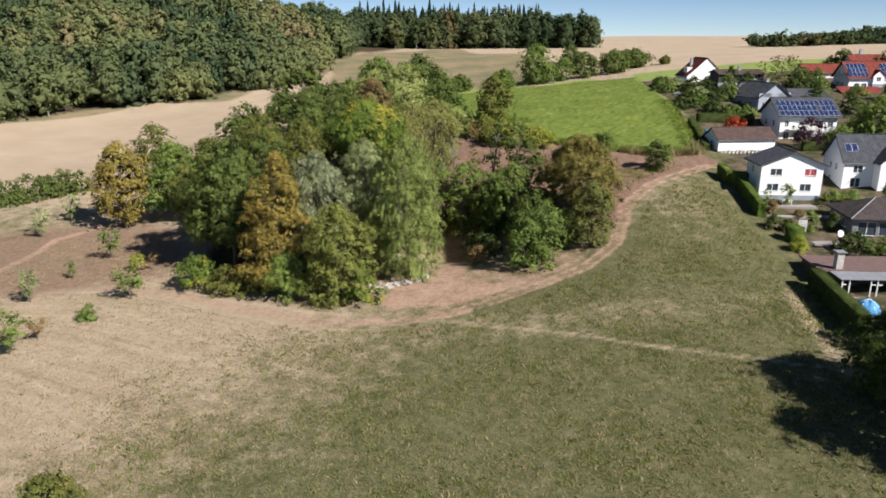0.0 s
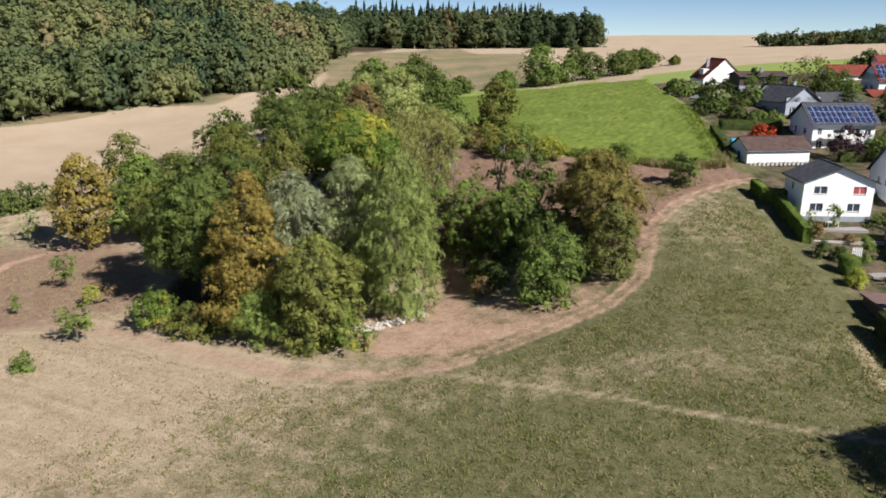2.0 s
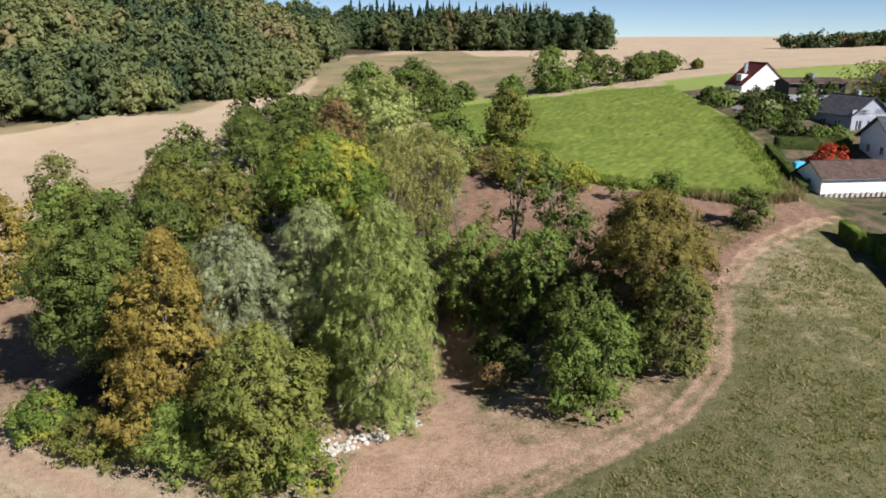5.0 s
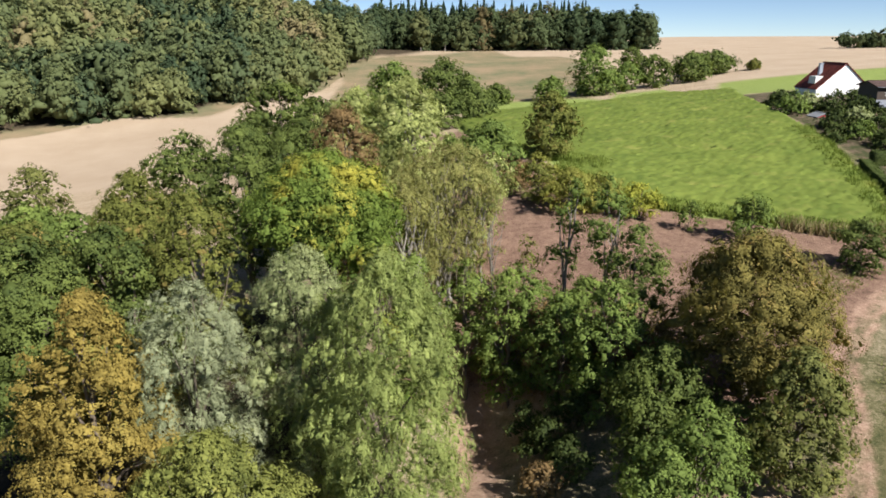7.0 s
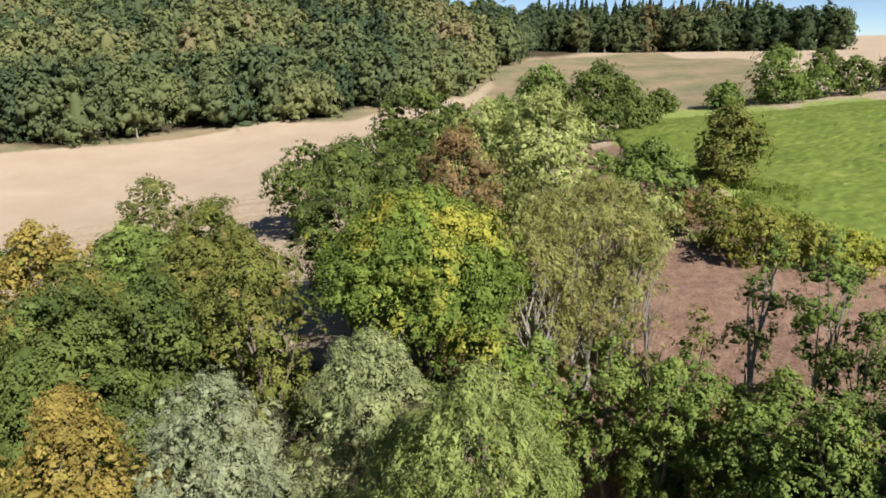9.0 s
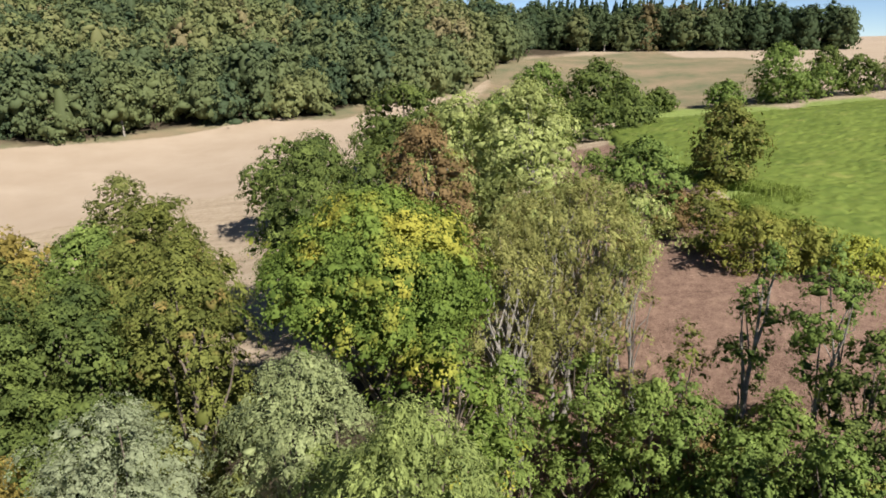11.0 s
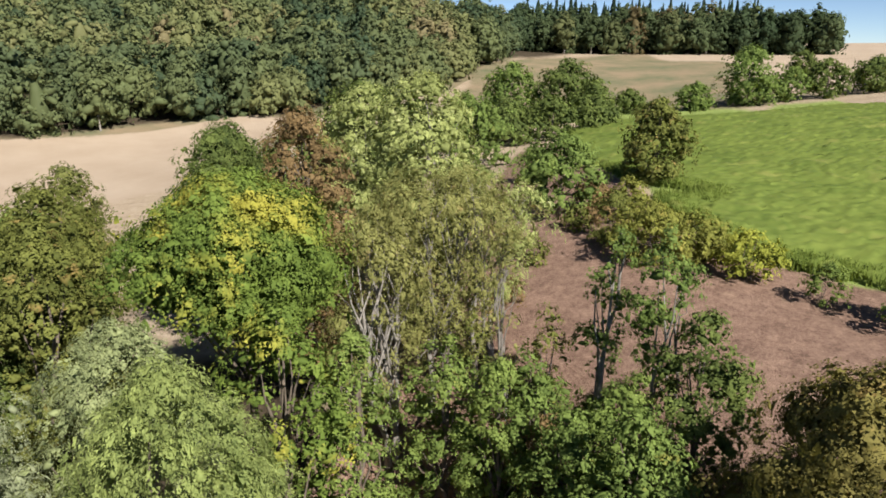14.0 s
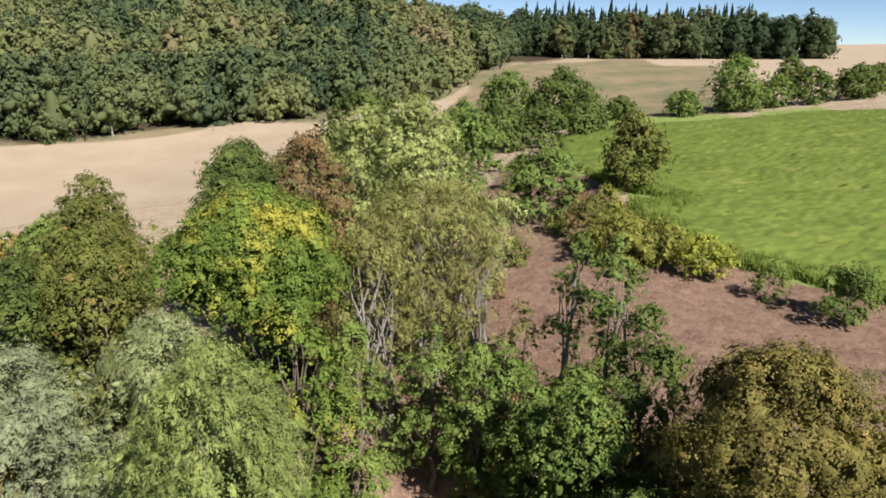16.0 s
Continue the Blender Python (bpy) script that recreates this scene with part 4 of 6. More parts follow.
def orchard():
    k = dict(group=ORCHARD)
    tree("broadleaf_tree", -64, 139.6, 17.0, 5.6, LEAF_GOLD, "tree with golden-brown autumn crown", "round", 0.08, 130, 0.27, 0.34, 0.6, 2.3)
    tree("broadleaf_tree", -54.5, 143.5, 14.4, 7.0, LEAF_LIME, "light green tree beside a golden one", "broad", 0.05, 120, 0.28, 0.32, 0.6, 2.3)
    tree("broadleaf_tree", -45.5, 137, 14.4, 6.0, LEAF_MID, "green tree at the grove's orchard end", "broad", 0.05, 80, 0.28, 0.32, 0.6, 2.3)
    tree("broadleaf_tree", -66.1, 163, 15.2, 5.2, LEAF_DULL, "airy olive tree before the stubble field", "round", 0.3, 80, 0.24, 0.3, 0.6, 2.0)
    tree("broadleaf_tree", -48.5, 177, 14.5, 6.6, LEAF_DARK, "dark green tree behind the grove", "round", 0.08, 60, 0.3, 0.4, 0.6, 2.2)
    for x, y, h, r, mat in ((-79, 135, 5.6, 2.1, LEAF_GREY), (-77.4, 143.8, 5.6, 2.5, LEAF_GREY), (-58.2, 119.3, 5.4, 2.6, LEAF_MID), (-45.5, 97.3, 4.8, 2.5, LEAF_LIME), (-60.2, 97.3, 4.9, 1.8, LEAF_GREY), (-53.2, 80, 5.6, 2.4, LEAF_LIME), (-72, 146, 6, 2.6, LEAF_GREY), (-68, 92, 4.5, 1.8, LEAF_GREY)):
        tree("fruit_tree", x, y, h, r, mat, "small fruit tree with light airy crown on dry grass", "vase", 0.22, 34, 0.32, 0.24, 0.55, 1.5, branches=14, **k)
    tree("shrub", -48.2, 90.3, 2.3, 1.3, LEAF_MID, "small green bush on dry grass", "dome", 0.0, 24, 0.38, 0.2, 0.6, 2.0, category="shrub", stems=2)
    tree("shrub", -49.6, 109.8, 2.8, 1.6, LEAF_YELLOW, "small yellowish bush on dry grass", "round", 0.1, 24, 0.36, 0.2, 0.6, 1.4, category="shrub", stems=2)
    tree("sapling", -58.9, 107.3, 2.7, 0.7, LEAF_MID, "thin green sapling on dry grass", "column", 0.3, 12, 0.4, 0.2, 0.6, 1.4, category="tree")
    tree("sapling", -46.8, 109.7, 3.0, 0.9, LEAF_BROWN, "bare dead sapling on dry grass", "vase", 0.4, 10, 0.3, 0.16, 0.5, 0.4, bark=PALE_BARK, category="tree", drop=0.6, core=0)
    tree("sapling", -52, 84.5, 3.2, 1.4, LEAF_BROWN, "bare twiggy sapling on dry grass", "vase", 0.3, 14, 0.3, 0.16, 0.5, 0.5, stems=2, category="tree", drop=0.6, core=0)
    tree("shrub", -31, 47.5, 4.6, 3.2, LEAF_OLIVE, "olive bush at the lower end of the meadow", "dome", 0.02, 46, 0.32, 0.24, 0.6, 2.2, category="shrub", stems=3)
    for i in range(9):
        tree("hedge_shrub", -98 + i * 1.6 - 0.3 * (i % 2), 153.5 + i * 1.4, 6.2 - 0.5 * (i % 3), 2.8, LEAF_DARK, "green shrub in a hedge by the stubble field", "dome", 0.0, 34, 0.36, 0.38, 0.6, 2.2, category="shrub", group="hedge by the stubble", branches=6)
    for i in range(12):
        tree("hedge_shrub", -101 - i * 4.0, 152.5 - i * 2.6, 5.8 - 0.4 * (i % 3), 3.2, LEAF_DARK, "green shrub in a hedge by the stubble field", "dome", 0.0, 24, 0.36, 0.5, 0.6, 2.2, category="shrub", group="hedge by the stubble", branches=6)


def spruce(rng, h, r):
    """A far conifer: tiers of ragged drooping boughs on a stem."""
    vs, fs, n = [], [], 0
    tiers = 11
    for k in range(tiers):
        u = k / tiers
        z1 = h * (0.08 + 0.92 * u)
        w = r * (1 - u) ** 0.85 * rng.uniform(0.85, 1.15) + 0.15
        top = z1 + h * 0.16
        m = 16
        ang = np.arange(m) / m * 2 * math.pi + rng.uniform(0, 6)
        reach = w * np.where(np.arange(m) % 2 == 0, 1.0, 0.5) * rng.uniform(0.7, 1.2, m)
        rim = np.stack([reach * np.cos(ang), reach * np.sin(ang), z1 - reach * 0.25 + rng.normal(0, 0.15, m)], 1)
        vs.append(np.concatenate([rim, [[0, 0, min(top, h * 1.02)]]]))
        j = np.arange(m)
        fs.append(np.stack([j, (j + 1) % m, np.full(m, m)], 1) + n)
        n += m + 1
    return np.concatenate(vs), np.concatenate(fs)


BALL = lump_shape(2)


def forest_crown(rng, r, low, high, leaf, count, outline, spray):
    """A far crown: clumps of coarse leaf sprays over a lumpy dense middle."""
    c, cr = clumps(rng, outline, r, low, high, count, 0.4)
    v, f, _ = leaf_mass(rng, c, cr, (0, 0), leaf, 0.75, 0.75, squash=0.9, drop=0.08, core=0.7, spray=spray, jitter=0.25, cover=2.1, least=2, m=4, whole=0.6, pad=1.15)
    hs, ws = zip(*OUTLINES[outline])
    d, g = BALL
    u = np.clip(d[:, 2] * 0.5 + 0.5, 0.02, 0.97)
    near = (np.clip(d @ unit(c - [0, 0, (low + high) / 2]).T, 0, 1) ** 8).max(1)
    w = np.interp(u, hs, ws) * r * (0.3 + 0.16 * near) * rng.uniform(0.7, 1.2, len(d))
    flat = unit(d[:, :2] + 1e-4)
    middle = np.c_[flat * w[:, None], low + (high - low) * (0.1 + u * 0.66) + rng.normal(0, 0.3, len(d))]
    return np.concatenate([v, middle]), np.concatenate([f, g + len(v)])


def forest(name, poly, label, spacing, tall, radius, leaf, material, seed, back=0.0, cone=False, reach=190, dense=1.0):
    """A far wood: many crowns in a staggered stand, with trunks along its rim."""
    rng = np.random.default_rng(seed)
    px, py = np.array(poly).T
    gx, gy = np.meshgrid(np.arange(px.min(), px.max(), spacing), np.arange(py.min(), py.max(), spacing * 0.87))
    gx = gx + (np.arange(gx.shape[0]) % 2)[:, None] * spacing / 2
    x, y = gx.ravel() + rng.normal(0, spacing * 0.22, gx.size), gy.ravel() + rng.normal(0, spacing * 0.22, gx.size)
    d = inside(x, y, poly)
    keep = (d > 0.0) & (d > back)
    x, y, d = x[keep], y[keep], d[keep]
    z = land(x, y)
    seen = (x > -1.03 * (y - 74) - 12) & (d < reach)
    parts, hue, stems = [], [], []
    for X, Y, Z, D in zip(x[seen], y[seen], z[seen], d[seen]):
        near, back_row = D < 13, D > 60
        h = tall * rng.uniform(0.75, 1.2) * (0.9 if near else 1.0)
        r = radius * rng.uniform(0.65, 1.15) * 1.05
        if cone:
            v, f = spruce(rng, h, r)
            v = v + [X, Y, Z]
        else:
            low = rng.choice([0.0, 0.0, 0.0, 0.0, 0.15]) if near else 0.3
            shape = rng.choice(["round", "broad", "round", "column"])
            v, f = forest_crown(rng, r, low * h, h * (1.1 if back_row else 1), leaf * (1.0 if near else 1.7 if back_row else 1.3), max(int((46 if near else 24 if D < 60 else 14 if D < 110 else 8) * dense), 5), shape, 1.3 if near else 2.3)
            v = v + [X, Y, Z]
            if near and low > 0.1:
                u = np.array([0, 0.5, 1.0])
                stems.append(tube(np.stack([X + rng.normal(0, 0.2, 3), Y + rng.normal(0, 0.2, 3), Z - 0.3 + u * h * 0.75], 1), 0.016 * h * np.array([1.2, 0.8, 0.3]), 5))
        parts.append((v, f))
        hue.append(np.full(len(v), np.clip(0.5 + 0.26 * math.sin(X / 17 + 2 * math.sin(Y / 31)) + rng.normal(0, 0.2), 0, 1)))
    v, f = joined(parts)
    wood = new(name)
    tagged(wood, label, "forest", "", "stuff")
    ob = new("crowns", pieces("crowns", v, f, material, {"hue": np.concatenate(hue)}, True))
    ob.parent = wood
    if stems:
        v, f = joined(stems)
        ob = new("trunks", pieces("trunks", v, f, PALE_BARK, smooth=True))
        ob.parent = wood


def forest_material(name, tones):
    """Crowns of a mixed wood: each tree its own tone."""
    m, nt, bsdf = shader(name)
    hue = nt.nodes.new("ShaderNodeAttribute")
    hue.attribute_name = "hue"
    island = nt.nodes.new("ShaderNodeNewGeometry").outputs["Random Per Island"]
    col = steps(nt, hue.outputs["Fac"], tones)
    col = mixed(nt, 1.0, col, steps(nt, island, [(0.0, (0.9, 0.9, 0.9)), (1.0, (1.1, 1.1, 1.08))]), "MULTIPLY")
    nt.links.new(col, bsdf.inputs["Base Color"])
    bsdf.inputs["Roughness"].default_value = 0.6
    bsdf.inputs["Specular IOR Level"].default_value = 0.08
    trans = nt.nodes.new("ShaderNodeBsdfTranslucent")
    nt.links.new(col, trans.inputs["Color"])
    mix = add(nt, "ShaderNodeMixShader", Fac=0.32)
    nt.links.new(bsdf.outputs[0], mix.inputs[1])
    nt.links.new(trans.outputs[0], mix.inputs[2])
    nt.links.new(mix.outputs[0], nt.nodes["Material Output"].inputs["Surface"])
    return m


grove()
hedge_trees()
orchard()
MIXED = forest_material("mixed forest leaves", [(0.0, (0.055, 0.085, 0.045)), (0.25, (0.094, 0.122, 0.056)), (0.5, (0.135, 0.16, 0.066)), (0.75, (0.172, 0.188, 0.076)), (0.9, (0.2, 0.195, 0.086)), (1.0, (0.22, 0.19, 0.096))])
DARKWOOD = forest_material("dark wood leaves", [(0.0, (0.04, 0.064, 0.03)), (0.6, (0.08, 0.105, 0.045)), (0.85, (0.11, 0.122, 0.05)), (1.0, (0.13, 0.106, 0.05))])
forest("forest", FOREST, "mixed green forest on the hillside", 9.8, 19.5, 7.2, 0.9, MIXED, 5)
forest("wood", CREST_WOOD, "dark wood on the crest beyond the fields", 8.8, 21.5, 7.4, 1.1, DARKWOOD, 6, dense=0.75)
forest("conifer_wood", [(-55, 480), (20, 486), (66, 494), (70, 516), (-55, 516)], "dark pointed conifers above the crest wood", 6.6, 26.5, 4.4, 1.2, forest_material("conifer needles", [(0.0, (0.012, 0.026, 0.016)), (1.0, (0.03, 0.05, 0.028))]), 7, cone=True)
forest("far_hedge", [(176, 424), (215, 420), (330, 470), (330, 485), (215, 436), (176, 432)], "dark hedge on the far field", 5.0, 8, 4.2, 1.2, DARKWOOD, 8, dense=0.3)
forest("far_hedge", [(262, 462), (330, 470), (420, 500), (420, 520), (262, 476)], "dark wood at the end of the far field", 8.0, 10, 5.8, 1.6, DARKWOOD, 9, dense=0.25)


# ---- crop and meadow grass ----
def blades(rng, x, y, height, width, lean, per=3, wide=None):
    """Tufts of narrow blades, three-cornered; wide: how far a tuft spreads. Returns vertices, faces and a tone for each tuft's vertices."""
    n = len(x)
    z = land(x, y)
    v = np.empty((n, per, 3, 3), np.float32)
    for k in range(per):
        ang = rng.uniform(0, 2 * math.pi, n)
        h, w = height * rng.uniform(0.6, 1.3, n), width * rng.uniform(0.6, 1.3, n)
        off = rng.normal(0, wide or width * 0.9, (n, 2))
        tip = rng.normal(0, lean, (n, 2)) * height
        bx, by = x + off[:, 0], y + off[:, 1]
        v[:, k, 0] = np.stack([bx - np.cos(ang) * w / 2, by - np.sin(ang) * w / 2, z - 0.03], 1)
        v[:, k, 1] = np.stack([bx + np.cos(ang) * w / 2, by + np.sin(ang) * w / 2, z - 0.03], 1)
        v[:, k, 2] = np.stack([bx + tip[:, 0], by + tip[:, 1], z + h], 1)
    v = v.reshape(-1, 3)
    return v, np.arange(len(v)).reshape(-1, 3), np.repeat(rng.random(n), per * 3)


def fields():
    rng = np.random.default_rng(21)
    x, y = rng.uniform(-8, 75, 60000), rng.uniform(138, 280, 60000)
    d = inside(x, y, CROP_FIELD)
    keep = (d > 0) & (d < 4) & (y < 190)
    x, y, d = x[keep], y[keep], d[keep]
    waves = lambda x, y: 0.82 + 0.08 * np.sin(y * 0.9 + np.sin(x * 0.35) * 1.5) * np.sin(x * 0.5 + 1.0)
    v, f, tone = blades(rng, x, y, 0.05, 0.3, 7.6, 2)
    v[:, 2] += np.repeat(waves(x, y), 6)
    rim = d < 3.0
    gx, gy = np.meshgrid(np.linspace(-9, 75, 141), np.linspace(137, 281, 241))
    gx, gy = gx.ravel() + rng.normal(0, 0.1, gx.size), gy.ravel() + rng.normal(0, 0.1, gy.size)
    sink = np.clip(inside(gx, gy, CROP_FIELD) - 0.4, -0.6, 0.3) / 0.3
    lift = waves(gx, gy) * np.clip(sink, 0, 1)
    sheet = np.stack([gx, gy, land(gx, gy) + lift + rng.normal(0, 0.1, len(gx)) - 0.3 * (sink <= 0)], 1)
    k = (np.arange(240)[:, None] * 141 + np.arange(140)[None]).ravel()
    k = k[(sink[k] > 0) | (sink[k + 1] > 0) | (sink[k + 141] > 0) | (sink[k + 142] > 0)]
    sheet_faces = np.concatenate([np.stack([k, k + 1, k + 142], 1), np.stack([k, k + 142, k + 141], 1)])
    v2, f2, tone2 = blades(rng, np.repeat(x[rim], 3) + rng.normal(0, 0.2, 3 * rim.sum()), np.repeat(y[rim], 3), 1.1, 0.22, 0.3, 3)
    v, f = joined([(v, f), (v2, f2), (sheet, sheet_faces)])
    tagged(new("fodder_crop", pieces("fodder_crop", v, f, CROP, {"tone": np.concatenate([tone, tone2, rng.uniform(0.0, 1.0, len(sheet))])}, True)), "dense green fodder crop, waist high, on the slope", "crop", "", "stuff")
    x, y = rng.uniform(-75, 50, 150000), rng.uniform(44, 132, 150000)
    patch = np.sin(x * 0.31 + y * 0.17) + np.sin(x * 0.12 - y * 0.37 + 1.3) + np.sin(x * 0.9 + 2 * np.sin(y * 0.6)) * 0.5
    west = -(x + 12 + 0.62 * (78 - y))
    keep = (along(x, y, TRACK) > 2.6) & (along(x, y, STRIP) > 0.6) & (x < 47) & (inside(x, y, [(-38, 101), (-10, 90), (0, 86), (12, 92), (24, 98), (29, 108), (29, 135), (-40, 135)]) < 0)
    green = keep & (west < 20) & (0.45 * patch + rng.normal(0, 1.3, len(x)) - np.clip(west + 4, 0, 30) * 0.06 > 0.95)
    v, f, tone = blades(rng, x[green], y[green], 0.26, 0.13, 0.8, 5, 0.26)
    tagged(new("meadow_grass", pieces("meadow_grass", v, f, GRASS, {"tone": tone})), "tufted green and straw meadow grass", "grass", "", "stuff")
    straw = keep & (rng.random(len(x)) < np.where(west > -6, 0.26, 0.07))
    v, f, tone = blades(rng, x[straw], y[straw], 0.16, 0.12, 1.0, 3, 0.2)
    tagged(new("dry_grass", pieces("dry_grass", v, f, STRAW, {"tone": tone})), "short dry straw-coloured grass", "grass", "", "stuff")
    x, y = rng.uniform(36, 56, 3000), rng.uniform(136, 150, 3000)
    d = inside(x, y, CROP_FIELD)
    edge = (d > -0.6) & (d < 1.6)
    v, f, tone = blades(rng, x[edge], y[edge], 1.3, 0.16, 0.35, 4, 0.3)
    tagged(new("dry_reeds", pieces("dry_reeds", v, f, STRAW, {"tone": tone})), "tall dry yellowish stalks along the crop's edge", "grass", "", "stuff")


fields()


# ---- the village: houses, sheds, gardens ----
def part(name, bm, material, parent, label="", at=None):
    me = bpy.data.meshes.new(name)
    bmesh.ops.recalc_face_normals(bm, faces=bm.faces)
    bm.to_mesh(me)
    bm.free()
    for m in (material if isinstance(material, (list, tuple)) else [material]):
        me.materials.append(m)
    ob = new(name, me)
    ob.parent = parent
    if at is not None:
        ob.matrix_basis = at
    if label:
        ob["label"] = label
    return ob


def box(bm, x0, y0, z0, x1, y1, z1, bevel=0.0):
    made = bmesh.ops.create_cube(bm, size=1)["verts"]
    for v in made:
        v.co = (x0 + (v.co.x + 0.5) * (x1 - x0), y0 + (v.co.y + 0.5) * (y1 - y0), z0 + (v.co.z + 0.5) * (z1 - z0))
    if bevel:
        edges = {e for v in made for e in v.link_edges}
        bmesh.ops.bevel(bm, geom=list(edges), offset=bevel, segments=2, affect="EDGES")
    return bm


def boxes(*dims, bevel=0.0):
    bm = bmesh.new()
    for d in dims:
        box(bm, *d, bevel=bevel)
    return bm


def facade(bm, origin, along_x, width, height, peak, holes, depth=0.16):
    """One outer wall with its window openings cut out and reveals; peak: height of a gable over the eaves."""
    o, u = Vector(origin), Vector(along_x)
    up, out = Vector((0, 0, 1)), Vector(along_x).cross(Vector((0, 0, 1)))
    xs = sorted({0.0, width, *[h[0] for h in holes], *[h[0] + h[2] for h in holes]})
    zs = sorted({0.0, height, *[h[1] for h in holes], *[h[1] + h[3] for h in holes]})
    at = lambda a, b, c=0.0: bm.verts.new(o + u * a + up * b - out * c)
    for a, b in zip(xs, xs[1:]):
        for c, d in zip(zs, zs[1:]):
            mx, mz = (a + b) / 2, (c + d) / 2
            if not any(h[0] < mx < h[0] + h[2] and h[1] < mz < h[1] + h[3] for h in holes):
                bm.faces.new([at(a, c), at(b, c), at(b, d), at(a, d)])
    for a, c, w, h in holes:
        ring = [(a, c), (a + w, c), (a + w, c + h), (a, c + h)]
        for (p, q), (r, s) in zip(ring, ring[1:] + ring[:1]):
            bm.faces.new([at(p, q), at(r, s), at(r, s, depth), at(p, q, depth)])
    if peak:
        bm.faces.new([at(0, height), at(width, height), at(width / 2, height + peak)])


def window(house, origin, along_x, hole, glass, bars=1, frame_material=None):
    """A window set back in its opening: frame with sill, and one pane per light."""
    a, c, w, h = hole
    u = Vector(along_x)
    out = u.cross(Vector((0, 0, 1)))
    m = Matrix((( u.x, out.x, 0, 0), (u.y, out.y, 0, 0), (0, 0, 1, 0), (0, 0, 0, 1)))
    m.translation = Vector(origin) + u * a + Vector((0, 0, c)) - out * 0.13
    t = 0.07
    dims = [(0, -0.03, 0, w, 0.03, t), (0, -0.03, h - t, w, 0.03, h), (0, -0.03, t, t, 0.03, h - t), (w - t, -0.03, t, w, 0.03, h - t)]
    for k in range(1, bars + 1):
        x = w * k / (bars + 1)
        dims.append((x - t * 0.7, -0.03, t, x + t * 0.7, 0.03, h - t))
    dims.append((-0.06, 0.03, -0.05, w + 0.06, 0.2, 0.0))
    win = part("window", boxes(*dims), frame_material or WHITE_PAINT, house, "", m)
    for k in range(bars + 1):
        p = w / (bars + 1)
        part("pane", boxes((k * p + t * 0.5, -0.02, t * 0.5, (k + 1) * p - t * 0.5, -0.008, h - t * 0.5)), glass, win)
    return win


def slope(house, corner, along_eave, up_slope, length, run, material, thick=0.16):
    """A roof slope: a slab whose own x runs along the eaves and y up the slope."""
    x, y = Vector(along_eave).normalized(), Vector(up_slope).normalized()
    z = x.cross(y)
    m = Matrix((( x.x, y.x, z.x, 0), (x.y, y.y, z.y, 0), (x.z, y.z, z.z, 0), (0, 0, 0, 1)))
    m.translation = Vector(corner)
    ob = part("roof_slope", boxes((0, 0, 0, length, run, thick), bevel=0.02), material, house, "", m)
    part("gutter", boxes((0.05, -0.12, -0.02, length - 0.05, -0.004, 0.09), bevel=0.03), SLATE, ob)
    return ob


PANEL = [None]


def solar(roof, x0, y0, columns, rows, w=1.03, h=1.68, gap=0.05, skip=()):
    """Solar panels in a grid on a roof slope."""
    if PANEL[0] is None:
        bm = boxes((0, 0, 0, w, h, 0.04))
        for k in range(4):
            box(bm, 0.03 + k * (w - 0.06) / 4 + 0.004, 0.03, 0.04, 0.03 + (k + 1) * (w - 0.06) / 4 - 0.004, h - 0.03, 0.044)
        me = bpy.data.meshes.new("solar_panel")
        bm.to_mesh(me)
        bm.free()
        me.materials.append(SOLAR_FRAME)
        me.materials.append(SOLAR)
        for p in me.polygons:
            p.material_index = 1 if p.index >= 6 else 0
        PANEL[0] = me
    for i in range(columns):
        for j in range(rows):
            if (i, j) not in skip:
                ob = new("solar_panel", PANEL[0])
                ob.parent = roof
                ob.location = (x0 + i * (w + gap), y0 + j * (h + gap), 0.2)


